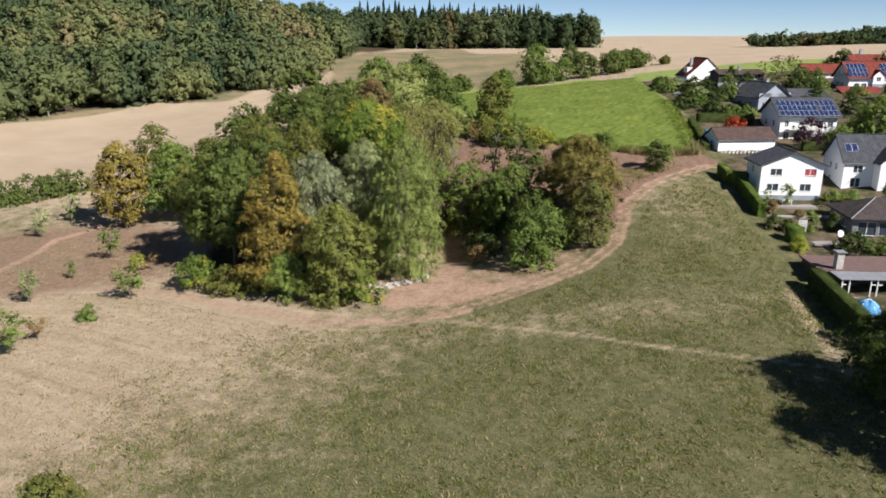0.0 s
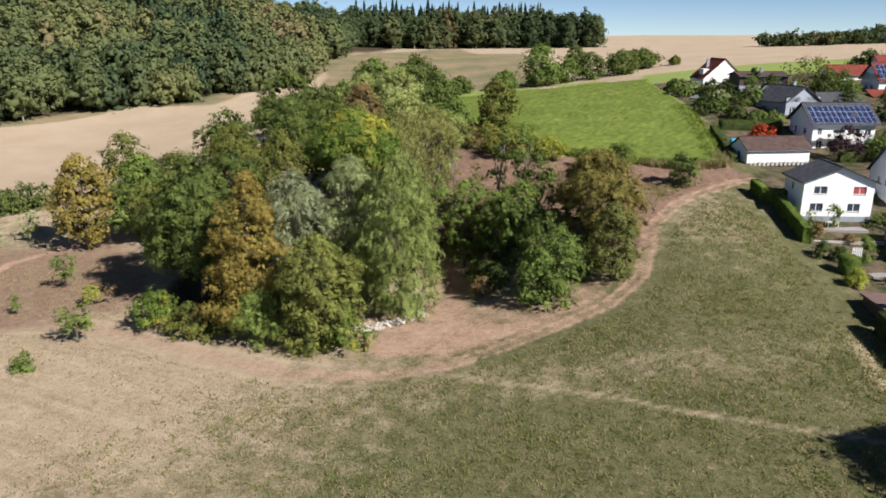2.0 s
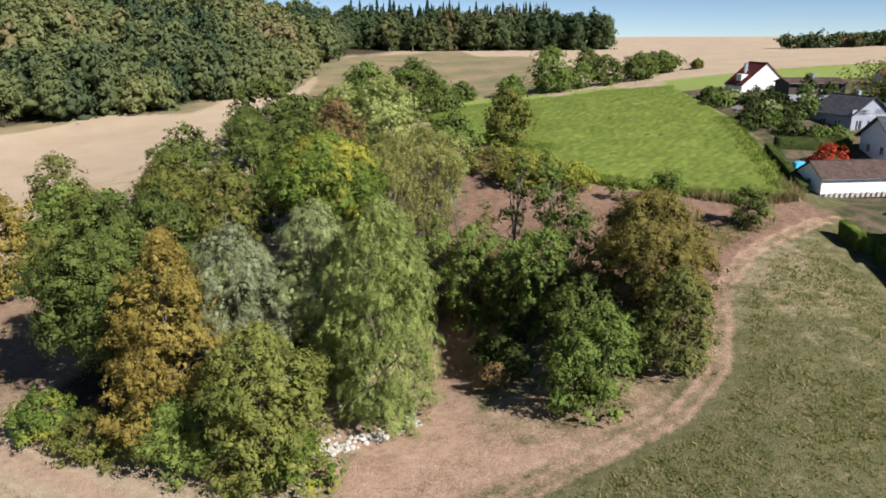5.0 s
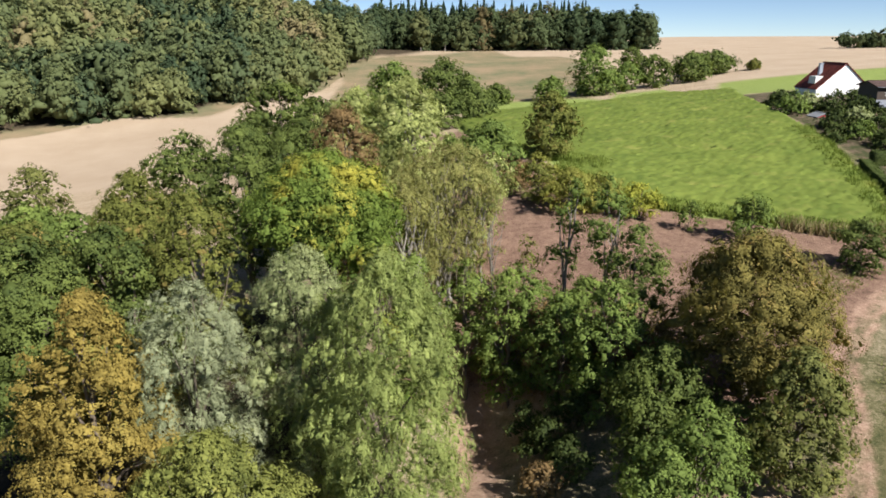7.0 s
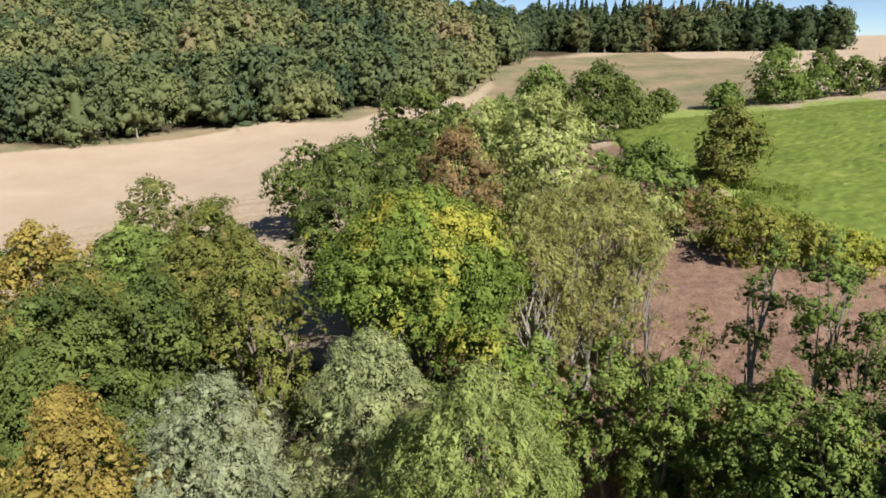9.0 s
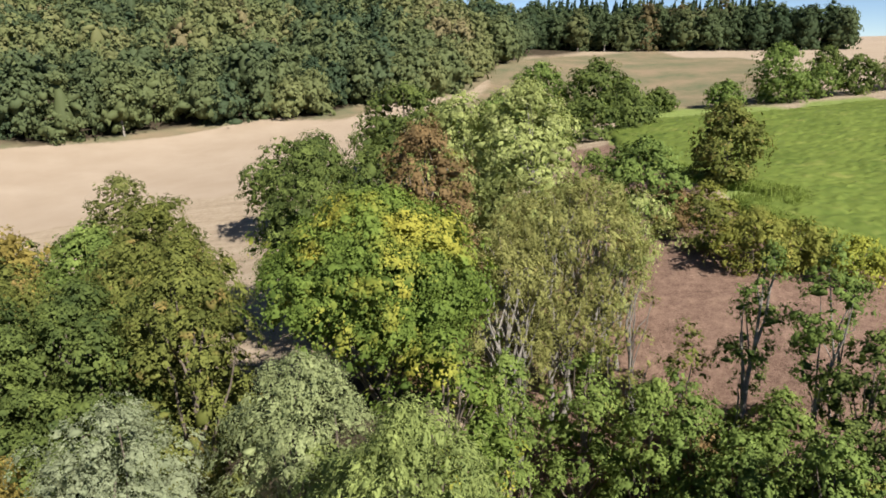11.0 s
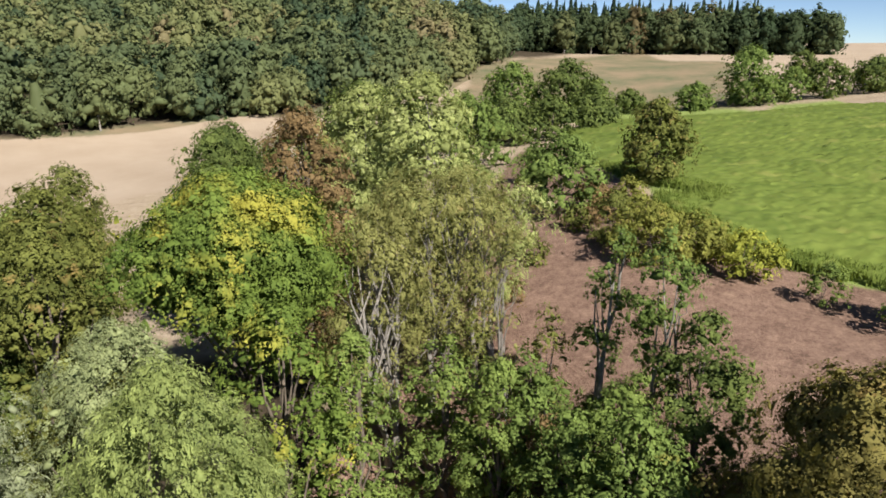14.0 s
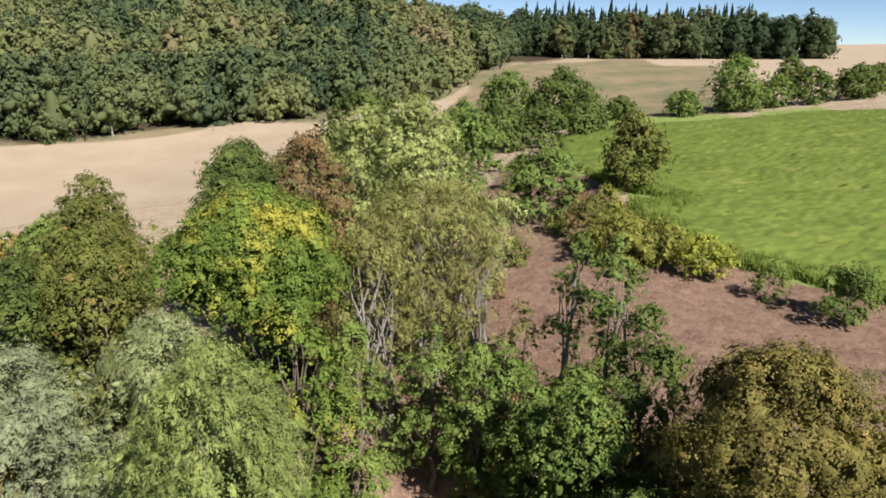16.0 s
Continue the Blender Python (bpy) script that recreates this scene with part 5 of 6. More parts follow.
def house(kind, label, x, y, z, turn, w, d, eave, rise, roof, walls=None, gable="front", over=0.45, holes=None, glass=None, chimney=None, category="house", group="houses of the village", bars=1):
    """A gabled house; local origin at its front left foot, x along the front, y to the back. gable: the side that shows the gable."""
    base = new(kind)
    base.matrix_basis = pose(x, y, z, 0, 0, turn)
    tagged(base, label, category, group)
    holes = holes or {}
    glass = glass or {}
    sides = {"front": ((0, 0, 0), (1, 0, 0), w), "right": ((w, 0, 0), (0, 1, 0), d), "back": ((w, d, 0), (-1, 0, 0), w), "left": ((0, d, 0), (0, -1, 0), d)}
    bm = bmesh.new()
    for key, (o, u, length) in sides.items():
        ends = key in (("front", "back") if gable == "front" else ("left", "right"))
        facade(bm, o, u, length, eave, rise if ends else 0, holes.get(key, []))
    part("wall", bm, walls or PLASTER, base)
    part("plinth", boxes((-0.03, -0.03, -1.5, w + 0.03, d + 0.03, -0.004)), GREY_PLASTER, base)
    for key, (o, u, length) in sides.items():
        for i, h in enumerate(holes.get(key, [])):
            window(base, o, u, h, glass.get((key, i), GLASS), bars)
    slopes = []
    if gable == "front":
        half, length = w / 2, d + 2 * over
        ang = math.atan2(rise, half)
        dx, dz = over * math.cos(ang), over * math.sin(ang)
        run = half / math.cos(ang) + over
        slopes.append(slope(base, (-dx, d + over, eave - dz), (0, -1, 0), (math.cos(ang), 0, math.sin(ang)), length, run, roof))
        slopes.append(slope(base, (w + dx, -over, eave - dz), (0, 1, 0), (-math.cos(ang), 0, math.sin(ang)), length, run, roof))
        part("ridge_tile", boxes((half - 0.16, -over, eave + rise + 0.1, half + 0.16, d + over, eave + rise + 0.24), bevel=0.05), roof, base)
    else:
        half, length = d / 2, w + 2 * over
        ang = math.atan2(rise, half)
        dy, dz = over * math.cos(ang), over * math.sin(ang)
        run = half / math.cos(ang) + over
        slopes.append(slope(base, (-over, -dy, eave - dz), (1, 0, 0), (0, math.cos(ang), math.sin(ang)), length, run, roof))
        slopes.append(slope(base, (w + over, d + dy, eave - dz), (-1, 0, 0), (0, -math.cos(ang), math.sin(ang)), length, run, roof))
        part("ridge_tile", boxes((-over, half - 0.16, eave + rise + 0.1, w + over, half + 0.16, eave + rise + 0.24), bevel=0.05), roof, base)
    if chimney:
        cx, cy, top = chimney
        part("chimney", boxes((cx - 0.35, cy - 0.35, eave, cx + 0.35, cy + 0.35, top), (cx - 0.42, cy - 0.42, top, cx + 0.42, cy + 0.42, top + 0.12)), GREY_PLASTER, base)
    return base, slopes


def hip_house(x, y, z, turn, w, d, eave, rise, over=0.6):
    base = new("bungalow")
    base.matrix_basis = pose(x, y, z, 0, 0, turn)
    tagged(base, "low grey bungalow with a brown tiled hipped roof", "house", "houses of the village")
    holes = {"front": [(0.8, 0.3, 2.6, 2.1), (3.8, 0.3, 2.6, 2.1), (7.2, 0.9, 2.0, 1.4)], "left": [(1.6, 0.4, 1.0, 2.0), (5.2, 0.9, 1.6, 1.3)]}
    bm = bmesh.new()
    sides = {"front": ((0, 0, 0), (1, 0, 0), w), "right": ((w, 0, 0), (0, 1, 0), d), "back": ((w, d, 0), (-1, 0, 0), w), "left": ((0, d, 0), (0, -1, 0), d)}
    for key, (o, u, length) in sides.items():
        facade(bm, o, u, length, eave, 0, holes.get(key, []))
    part("wall", bm, DIM_PLASTER, base)
    part("plinth", boxes((-0.03, -0.03, -1.5, w + 0.03, d + 0.03, -0.004)), DIM_PLASTER, base)
    for key, (o, u, length) in sides.items():
        for h in holes.get(key, []):
            window(base, o, u, h, GLASS)
    bm = bmesh.new()
    e = eave - 0.12
    low = [bm.verts.new(p) for p in ((-over, -over, e), (w + over, -over, e), (w + over, d + over, e), (-over, d + over, e))]
    rim = [bm.verts.new(p.co + Vector((0, 0, 0.18))) for p in low]
    a, b = bm.verts.new((d / 2, d / 2, eave + rise)), bm.verts.new((w - d / 2, d / 2, eave + rise))
    bm.faces.new(low)
    for i in range(4):
        bm.faces.new([low[i], low[(i + 1) % 4], rim[(i + 1) % 4], rim[i]])
    for f in ([rim[0], rim[1], b, a], [rim[2], rim[3], a, b], [rim[1], rim[2], b], [rim[3], rim[0], a]):
        bm.faces.new(f)
    part("roof", bm, TILE_UMBER, base, "dark brown tiled hipped roof")
    for p, q in ((rim_p, top) for rim_p, top in (((-over, -over), (d / 2, d / 2)), ((w + over, -over), (w - d / 2, d / 2)))):
        n = 10
        path = [(p[0] + (q[0] - p[0]) * k / n, p[1] + (q[1] - p[1]) * k / n, e + 0.2 + (eave + rise - e - 0.16) * k / n) for k in range(n + 1)]
        v, f = tube(path, [0.1] * (n + 1), 6)
        ob = new("hip_tile", pieces("hip_tile", v, f, SLATE))
        ob.parent = base
    return base


def hedge(name, line, height, width, label, material=None, leaf=0.13):
    """A clipped hedge along a line on the ground: small leaves on the faces of a dense box with rounded edges."""
    serial[0] += 1
    rng = np.random.default_rng(700 + serial[0])
    x0, y0 = line[0]
    z0 = ground_z(x0, y0)
    parts, tones = [], []
    for (ax, ay), (bx, by) in zip(line, line[1:]):
        length = math.hypot(bx - ax, by - ay)
        u = np.array([bx - ax, by - ay]) / length
        side = np.array([-u[1], u[0]])
        n = int((2 * height + width) * (length + width) * 1.1 / (leaf * leaf * 0.62))
        face = rng.choice(4, n, p=np.array([width * length, height * length, height * length, height * width * 2]) / (width * length + 2 * height * length + 2 * height * width))
        s, o, k = rng.uniform(0, length, n), rng.uniform(-0.5, 0.5, n) * width, rng.uniform(0.02, 1, n) * height
        end = np.where(rng.random(n) < 0.5, 0.0, 1.0)
        nrm = np.zeros((n, 3))
        k = np.where(face == 0, height, k)
        o = np.where(face == 1, -width / 2, np.where(face == 2, width / 2, o))
        s = np.where(face == 3, end * length, s)
        nrm[face == 0] = [0, 0, 1]
        nrm[face == 1, :2] = -side
        nrm[face == 2, :2] = side
        nrm[face == 3, :2] = (end[face == 3] * 2 - 1)[:, None] * u
        out = 0.07 * np.sin(s * 1.9 + k * 1.3) * np.sin(s * 0.7 + o * 3 + k) + rng.normal(0, 0.035, n)
        p = np.stack([ax + u[0] * s + side[0] * o, ay + u[1] * s + side[1] * o, k], 1) + nrm * out[:, None]
        p[:, 2] += land(p[:, 0], p[:, 1]) - 0.05
        nrm = unit(nrm + rng.normal(0, 0.33, (n, 3)) + [0, 0, 0.15])
        a = unit(np.cross(nrm, rng.normal(size=(n, 3))))
        b = np.cross(nrm, a)
        r = leaf * rng.uniform(0.6, 1.4, n)[:, None] * 0.5
        p = p - [x0, y0, z0]
        v = np.stack([p - a * r, p + b * r * 0.62, p + a * r, p - b * r * 0.62], 1).reshape(-1, 3)
        q = np.arange(4 * n).reshape(-1, 4)
        parts.append((v, np.concatenate([q[:, [0, 1, 2]], q[:, [0, 2, 3]]])))
        tones.append(np.repeat(rng.random(n), 4))
        w, t = width / 2 - 0.06, np.linspace(0.05, length - 0.05, max(int(length / 0.8), 3))
        ring = np.array([(-w, 0), (-w, height * 0.5), (-w, height - 0.14), (-w + 0.1, height - 0.06), (0, height - 0.05), (w - 0.1, height - 0.06), (w, height - 0.14), (w, height * 0.5), (w, 0)])
        core = np.array([(ax + u[0] * m + side[0] * c, ay + u[1] * m + side[1] * c, d) for m in t for c, d in ring + rng.normal(0, 0.03, ring.shape)])
        core[:, 2] += land(core[:, 0], core[:, 1]) - 0.05
        m = len(ring)
        quads = [(i * m + j, (i + 1) * m + j, (i + 1) * m + j + 1, i * m + j + 1) for i in range(len(t) - 1) for j in range(m - 1)]
        f = np.array([tri for q in quads for tri in ((q[0], q[1], q[2]), (q[0], q[2], q[3]))] + [(e * m, e * m + j, e * m + j + 1) for e in (0, len(t) - 1) for j in range(1, m - 1)])
        parts.append((core - [x0, y0, z0], f))
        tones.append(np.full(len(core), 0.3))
    v, f = joined(parts)
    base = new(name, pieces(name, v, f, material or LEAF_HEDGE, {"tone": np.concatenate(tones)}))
    base.location = (x0, y0, z0)
    return tagged(base, label, "hedge")


def village():
    # white gabled house beside the meadow
    w4 = [(1.5, 3.35, 1.9, 1.15), (7.1, 3.35, 1.9, 1.15), (1.2, 0.75, 1.9, 1.2), (6.6, 0.75, 1.8, 1.2)]
    h, s = house("house", "white two-storey house with a low dark gabled roof", 53.5, 118.3, 10.1, -4, 10.1, 7.0, 5.2, 2.1, TILE_DARK, holes={"front": w4, "left": [(2.5, 3.3, 1.0, 1.1)]}, glass={("front", 1): BLIND_RED}, over=0.5)
    # white house with a projecting wing
    h, s = house("house", "white house with dark roof and two solar panels", 69.1, 121.5, 10.3, -4, 14, 8, 5.0, 4.0, TILE_DARK, gable="side", holes={"front": [(1.6, 3.0, 1.6, 1.3), (1.4, 0.5, 1.7, 1.6)], "left": [(2.4, 3.0, 0.9, 1.2), (4.6, 3.0, 0.9, 1.2), (2.6, 0.6, 0.9, 1.2)]})
    solar(s[0], 1.0, 2.4, 2, 1)
    house("house_wing", "white gabled wing of a larger house", 73.9, 119.0, 10.2, -4, 6.0, 3.2, 5.2, 2.6, TILE_DARK, holes={"front": [(1.2, 2.9, 2.4, 1.3), (1.2, 0.5, 2.4, 1.6)]})
    hip_house(61.4, 103.2, 6.9, -8, 13, 9, 2.9, 2.4)
    # garden building with felt roof, chimney and open porch
    g = new("garden_house")
    g.matrix_basis = pose(48.4, 86.5, 4.7, 0, 0, -3)
    tagged(g, "dark flat-roofed garden house with porch and chimney", "garden house")
    part("wall", boxes((0.3, 0.4, -1, 12, 6.2, 2.25)), WOOD_DARK, g, "dark stained wooden wall")
    part("roof", boxes((0, 0, 2.26, 12.3, 6.6, 2.5), bevel=0.05), FELT, g, "reddish felt flat roof")
    part("porch_roof", boxes((1.0, -3.2, 2.3, 12.0, -0.04, 2.44), bevel=0.03), SLATE, g, "grey sheet roof of the porch")
    for x in (1.3, 2.2, 4.8, 5.6, 7.8, 11.6):
        part("post", boxes((x, -3.0, -1, x + 0.16, -2.84, 2.3), bevel=0.02), WHITE_PAINT, g, "white painted post")
    for x in (1.46, 4.96, 5.76, 7.96):
        part("brace", boxes((x, -2.98, 1.6, x + 0.5, -2.88, 1.7)), WHITE_PAINT, g)
    part("porch_floor", boxes((0.9, -3.4, -1, 12, 0.38, 0.05)), PAVING, g)
    part("chimney", boxes((2.0, 0.4, 2.5, 2.9, 1.3, 4.6), bevel=0.04), STONE, g, "stone chimney")
    part("chimney_cap", boxes((1.8, 0.2, 4.75, 3.1, 1.5, 4.85), (2.0, 0.4, 4.6, 2.1, 0.5, 4.75), (2.8, 0.4, 4.6, 2.9, 0.5, 4.75), (2.0, 1.2, 4.6, 2.1, 1.3, 4.75), (2.8, 1.2, 4.6, 2.9, 1.3, 4.75)), SLATE, g)
    # blue tent in front of the porch
    bm = bmesh.new()
    bmesh.ops.create_uvsphere(bm, u_segments=24, v_segments=12, radius=1.5)
    for v in bm.verts:
        v.co.z = max(v.co.z, 0) * 1.05 * (1 - 0.05 * math.cos(6 * math.atan2(v.co.y, v.co.x)))
    t = new("dome_tent")
    t.location = (50.6, 79.3, ground_z(50.6, 79.3) + 0.02)
    tagged(t, "blue dome tent on the lawn by the porch", "tent")
    part("canopy", bm, TENT, t)
    for a in (0.5, 2.07):
        v, f = tube([(1.52 * math.cos(a) * math.cos(k), 1.52 * math.sin(a) * math.cos(k), 1.62 * math.sin(k)) for k in np.linspace(0.02, math.pi - 0.02, 16)], [0.03] * 16, 6)
        ob = new("tent_pole", pieces("tent_pole", v, f, WHITE_PAINT))
        ob.parent = t
    # long white shed with brown roof, a row of stones along its foot
    h, s = house("shed", "long white shed with a brown tiled roof", 56.6, 146.2, 13.2, 6, 12.2, 6.4, 2.4, 1.9, TILE_BROWN, gable="side", category="shed", over=0.4, holes={"left": [(2.5, 0.3, 1.2, 1.5)]})
    for i in range(14):
        part("edging_stone", boxes((0.3 + i * 0.84, -0.55, -0.6, 0.9 + i * 0.84, -0.25, 0.15 + 0.06 * (i % 3)), bevel=0.08), STONE, h)
    # white house under a roof full of solar panels
    h, s = house("house", "white house with a roof full of blue solar panels", 75.2, 160, 13.2, 0, 12.6, 10, 5.8, 3.4, TILE_DARK, gable="side", over=0.8, holes={"front": [(1.0, 3.3, 0.9, 1.3), (4.2, 3.1, 2.4, 1.3), (7.6, 3.1, 2.0, 1.5), (10.6, 3.2, 1.2, 1.2), (1.0, 0.2, 1.2, 1.9), (3.4, 0.2, 2.4, 1.9)], "left": [(2, 3.0, 1.2, 1.4), (6, 3, 1.2, 1.4)]})
    solar(s[0], 0.6, 0.45, 12, 3, skip=((8, 1),))
    part("balcony", boxes((1.5, -1.3, 2.7, 8.5, -0.04, 2.9), (1.5, -1.3, 2.9, 8.5, -1.2, 3.8)), WHITE_PAINT, h, "white balcony")
    # grey gabled house
    h, s = house("house", "grey house with a steep dark roof", 77.6, 178, 17.8, 18, 9.5, 9.5, 3.6, 3.2, TILE_DARK, walls=GREY_PLASTER, holes={"front": [(1.2, 0.5, 1.4, 2.0), (4.0, 0.5, 1.6, 2.0), (4, 3.4, 1.5, 1.2)], "left": [(2, 1.2, 1.4, 1.3), (5.5, 1.2, 1.4, 1.3)]}, chimney=(6.2, 5, 7.6))
    h, s = house("house_wing", "grey wing with a dark roof", 87.6, 181, 18.2, 4, 9, 7, 2.8, 2.0, TILE_DARK, walls=GREY_PLASTER, gable="side", holes={"front": [(1.5, 0.8, 2, 1.3)]})
    # white gabled house at the head of the crop field
    h, s = house("house", "white gabled house with a red tiled roof", 73.8, 221, 19.4, 4, 11.6, 9.0, 4.8, 5.2, TILE_RED, over=0.25, holes={"left": [(2, 1, 1.2, 1.2), (5, 1, 1.2, 1.2)], "right": [(3, 1, 1.4, 1.4)]}, chimney=(3.0, 5, 9.9))
    part("dormer", boxes((0.8, 2.4, 5.4, 2.6, 5.2, 7.3)), WHITE_PAINT, h, "white dormer")
    # low dark house
    h, s = house("house", "low house with a flat dark roof", 75.5, 200, 23.6, 0, 12.2, 7, 2.4, 0.8, TILE_BROWN, walls=WOOD_DARK, gable="side", holes={"front": [(1.5, 0.8, 1.6, 1.2), (5.2, 0.8, 2.2, 1.2), (9, 0.8, 1.6, 1.2)]}, chimney=(6.5, 3, 4.2))
    # red roofs at the top of the village
    house("house", "long house with a red tiled roof", 109.3, 221, 22.6, 0, 14, 7, 2.6, 2.4, TILE_RED, gable="side", holes={"front": [(2, 0.9, 1.4, 1.2)], "left": [(2.4, 0.9, 1.2, 1.2)]})
    house("house", "house with a red hipped roof behind others", 127.5, 228, 23.5, 0, 11, 8, 4.0, 2.6, TILE_RED, gable="side", chimney=(4, 4.5, 8.2))
    h, s = house("house", "white house with red roof and solar panels", 114.0, 205, 20.8, -3, 16, 9.5, 4.0, 4.0, TILE_RED, gable="side", over=0.6, holes={"front": [(1.6, 0.8, 1.4, 1.5), (3.6, 0.8, 1.4, 1.5), (8, 0.8, 2, 1.5)], "left": [(2.6, 1, 1.0, 1.3), (5.4, 1, 1.0, 1.3), (4.2, 4.3, 0.9, 1.2)]})
    solar(s[0], 0.6, 0.7, 5, 3)
    solar(s[0], 9.8, 0.7, 5, 3)
    d, ds = house("dormer_gable", "white dormer gable with a small red roof", 120.2, 204.0, 23.0, -3, 3.0, 3.2, 2.2, 1.4, TILE_RED, over=0.2, category="dormer", holes={"front": [(0.9, 0.8, 1.2, 1.1)]})
    c = new("carport")
    c.matrix_basis = pose(109.4, 199.0, 18.4, 0, 0, -3)
    tagged(c, "open carport with a red tiled roof", "carport")
    bm = boxes((0, 0, 2.2, 11.5, 4.5, 2.4), bevel=0.03)
    for v in bm.verts:
        v.co.z += v.co.y * 0.36
    part("roof", bm, TILE_RED, c)
    for x in (0.4, 4, 7.6, 11):
        for y in (0.3, 4.1):
            part("post", boxes((x - 0.09, y - 0.09, -2, x + 0.09, y + 0.09, 2.24 + 0.36 * y)), WOOD_DARK, c)
    h, s = house("garden_shed", "small garden shed with red walls", 64.6, 199, 18.6, 12, 3.2, 2.6, 1.9, 0.6, SLATE, walls=BLIND_RED, category="shed", over=0.3, group="garden sheds", holes={"front": [(1.0, 0.4, 1.0, 1.0)]})
    h, s = house("garden_shed", "small white garden shed", 68.6, 197.5, 18.6, 6, 3.6, 2.4, 1.5, 0.5, SLATE, category="shed", over=0.3, group="garden sheds", holes={"front": [(1.0, 0.4, 1.0, 0.9)]})
    p = new("water_tank")
    p.matrix_basis = pose(58.2, 158, ground_z(58.2, 158), 0, 0, 8)
    tagged(p, "bright blue water tank behind the shed", "tank")
    part("body", boxes((0, 0, 0, 1.9, 1.2, 1.3), bevel=0.15), rough_material("blue plastic", (0.06, 0.42, 0.75), (0.1, 0.52, 0.85), 3.0, 0.4, 0.05), p)
    part("lid", boxes((0.6, 0.3, 1.3, 1.3, 0.9, 1.4), bevel=0.04), SLATE, p)


def gardens():
    hedge("clipped_hedge", [(52.0, 122.6), (50.6, 109.8)], 2.3, 1.25, "long clipped green hedge beside the meadow")
    hedge("clipped_hedge", [(50.6, 128.6), (50.8, 124.4), (54.6, 124.2)], 2.2, 1.3, "short clipped hedge at the meadow's corner")
    hedge("clipped_hedge", [(47.6, 86.4), (47.0, 73.6)], 2.7, 1.5, "long rough hedge by the garden house", LEAF_GARDEN, 0.13)
    hedge("clipped_hedge", [(54.5, 147), (58.0, 168)], 1.5, 1.5, "dark hedge along the crop field", LEAF_GARDEN, 0.22)
    hedge("clipped_hedge", [(60, 170), (73, 169)], 2.0, 1.6, "dark garden hedge behind the shed", LEAF_GARDEN, 0.22)
    hedge("clipped_hedge", [(76, 150.5), (83, 150)], 2.0, 1.4, "square dark hedge beside the drive", LEAF_GARDEN, 0.2)
    hedge("clipped_hedge", [(50.8, 100.4), (52.4, 101.2)], 2.4, 1.9, "block-shaped clipped yew in the garden", LEAF_HEDGE, 0.13)
    k = dict(category="shrub", branches=6)
    tree("shrub", 50.8, 97.4, 2.1, 1.15, LEAF_YELLOW, "round golden conifer in the garden", "dome", 0.0, 40, 0.45, 0.14, 0.6, 2.6, **k)
    tree("shrub", 50.6, 105.6, 2.0, 1.5, LEAF_GARDEN, "dark round garden shrub", "dome", 0.0, 22, 0.4, 0.2, 0.6, 2.4, **k)
    tree("shrub", 52.4, 104.4, 1.8, 1.3, LEAF_GARDEN, "small dark garden shrub", "dome", 0.0, 22, 0.4, 0.2, 0.6, 2.4, **k)
    tree("conifer", 56.0, 105.0, 3.2, 0.9, LEAF_HEDGE, "narrow clipped green conifer", "column", 0.0, 26, 0.5, 0.18, 0.6, 2.4, **k)
    tree("conifer", 59.4, 105.0, 3.2, 0.6, LEAF_GARDEN, "narrow dark conifer by the bungalow", "column", 0.0, 24, 0.5, 0.18, 0.6, 2.4, **k)
    tree("shrub", 58.5, 96.5, 3.2, 2.8, LEAF_GARDEN, "broad dark shrub before the bungalow", "dome", 0.0, 36, 0.36, 0.24, 0.6, 2.3, **k)
    tree("shrub", 62.5, 96.0, 2.4, 2.4, LEAF_MID, "green garden shrub before the bungalow", "dome", 0.0, 30, 0.36, 0.24, 0.6, 2.3, **k)
    tree("shrub", 57.2, 115.8, 3.4, 1.3, LEAF_LIME, "climbing plant on the terrace frame", "vase", 0.2, 18, 0.4, 0.2, 0.6, 1.8, stems=2, **k)
    tree("shrub", 54.0, 116.0, 2.6, 1.1, LEAF_GREY, "thin flowering shrub on the terrace", "vase", 0.1, 16, 0.4, 0.2, 0.6, 1.4, stems=2, **k)
    tree("shrub", 53.4, 112.6, 1.8, 1.1, LEAF_BROWN, "brownish shrub below the terrace", "dome", 0.0, 18, 0.4, 0.2, 0.6, 1.8, **k)
    tree("shrub", 57.0, 110.5, 1.2, 1.2, LEAF_BROWN, "low brownish shrub on the garden bank", "dome", 0.0, 18, 0.4, 0.2, 0.6, 1.8, **k)
    tree("shrub", 64.6, 115.6, 2.6, 2.2, LEAF_LIME, "bright green shrub between two houses", "dome", 0.0, 30, 0.36, 0.24, 0.6, 2.3, **k)
    tree("shrub", 68.0, 116.4, 2.0, 2.0, LEAF_MID, "green shrub before a white house", "dome", 0.0, 26, 0.36, 0.24, 0.6, 2.3, **k)
    tree("shrub", 73.5, 113, 4.0, 2.8, LEAF_GARDEN, "dark shrub at the corner of a white house", "dome", 0.0, 34, 0.36, 0.26, 0.6, 2.3, **k)
    tree("shrub", 65.4, 162, 3.6, 3.2, LEAF_RED, "bright red autumn shrub behind the shed", "dome", 0.0, 30, 0.36, 0.24, 0.6, 2.2, **k)
    t = dict(category="tree", branches=10, group="trees of the village gardens")
    tree("garden_tree", 78.0, 152, 6.8, 3.4, LEAF_PURPLE, "purple-leaved tree before the solar house", "round", 0.1, 60, 0.3, 0.26, 0.6, 1.9, **t)
    tree("garden_tree", 83.5, 150, 5.0, 3.0, LEAF_LIME, "light green garden tree", "round", 0.05, 50, 0.3, 0.28, 0.6, 2.2, **t)
    tree("garden_tree", 93, 152, 9.0, 6.0, LEAF_LIME, "large light green garden tree", "broad", 0.05, 80, 0.28, 0.36, 0.6, 2.2, **t)
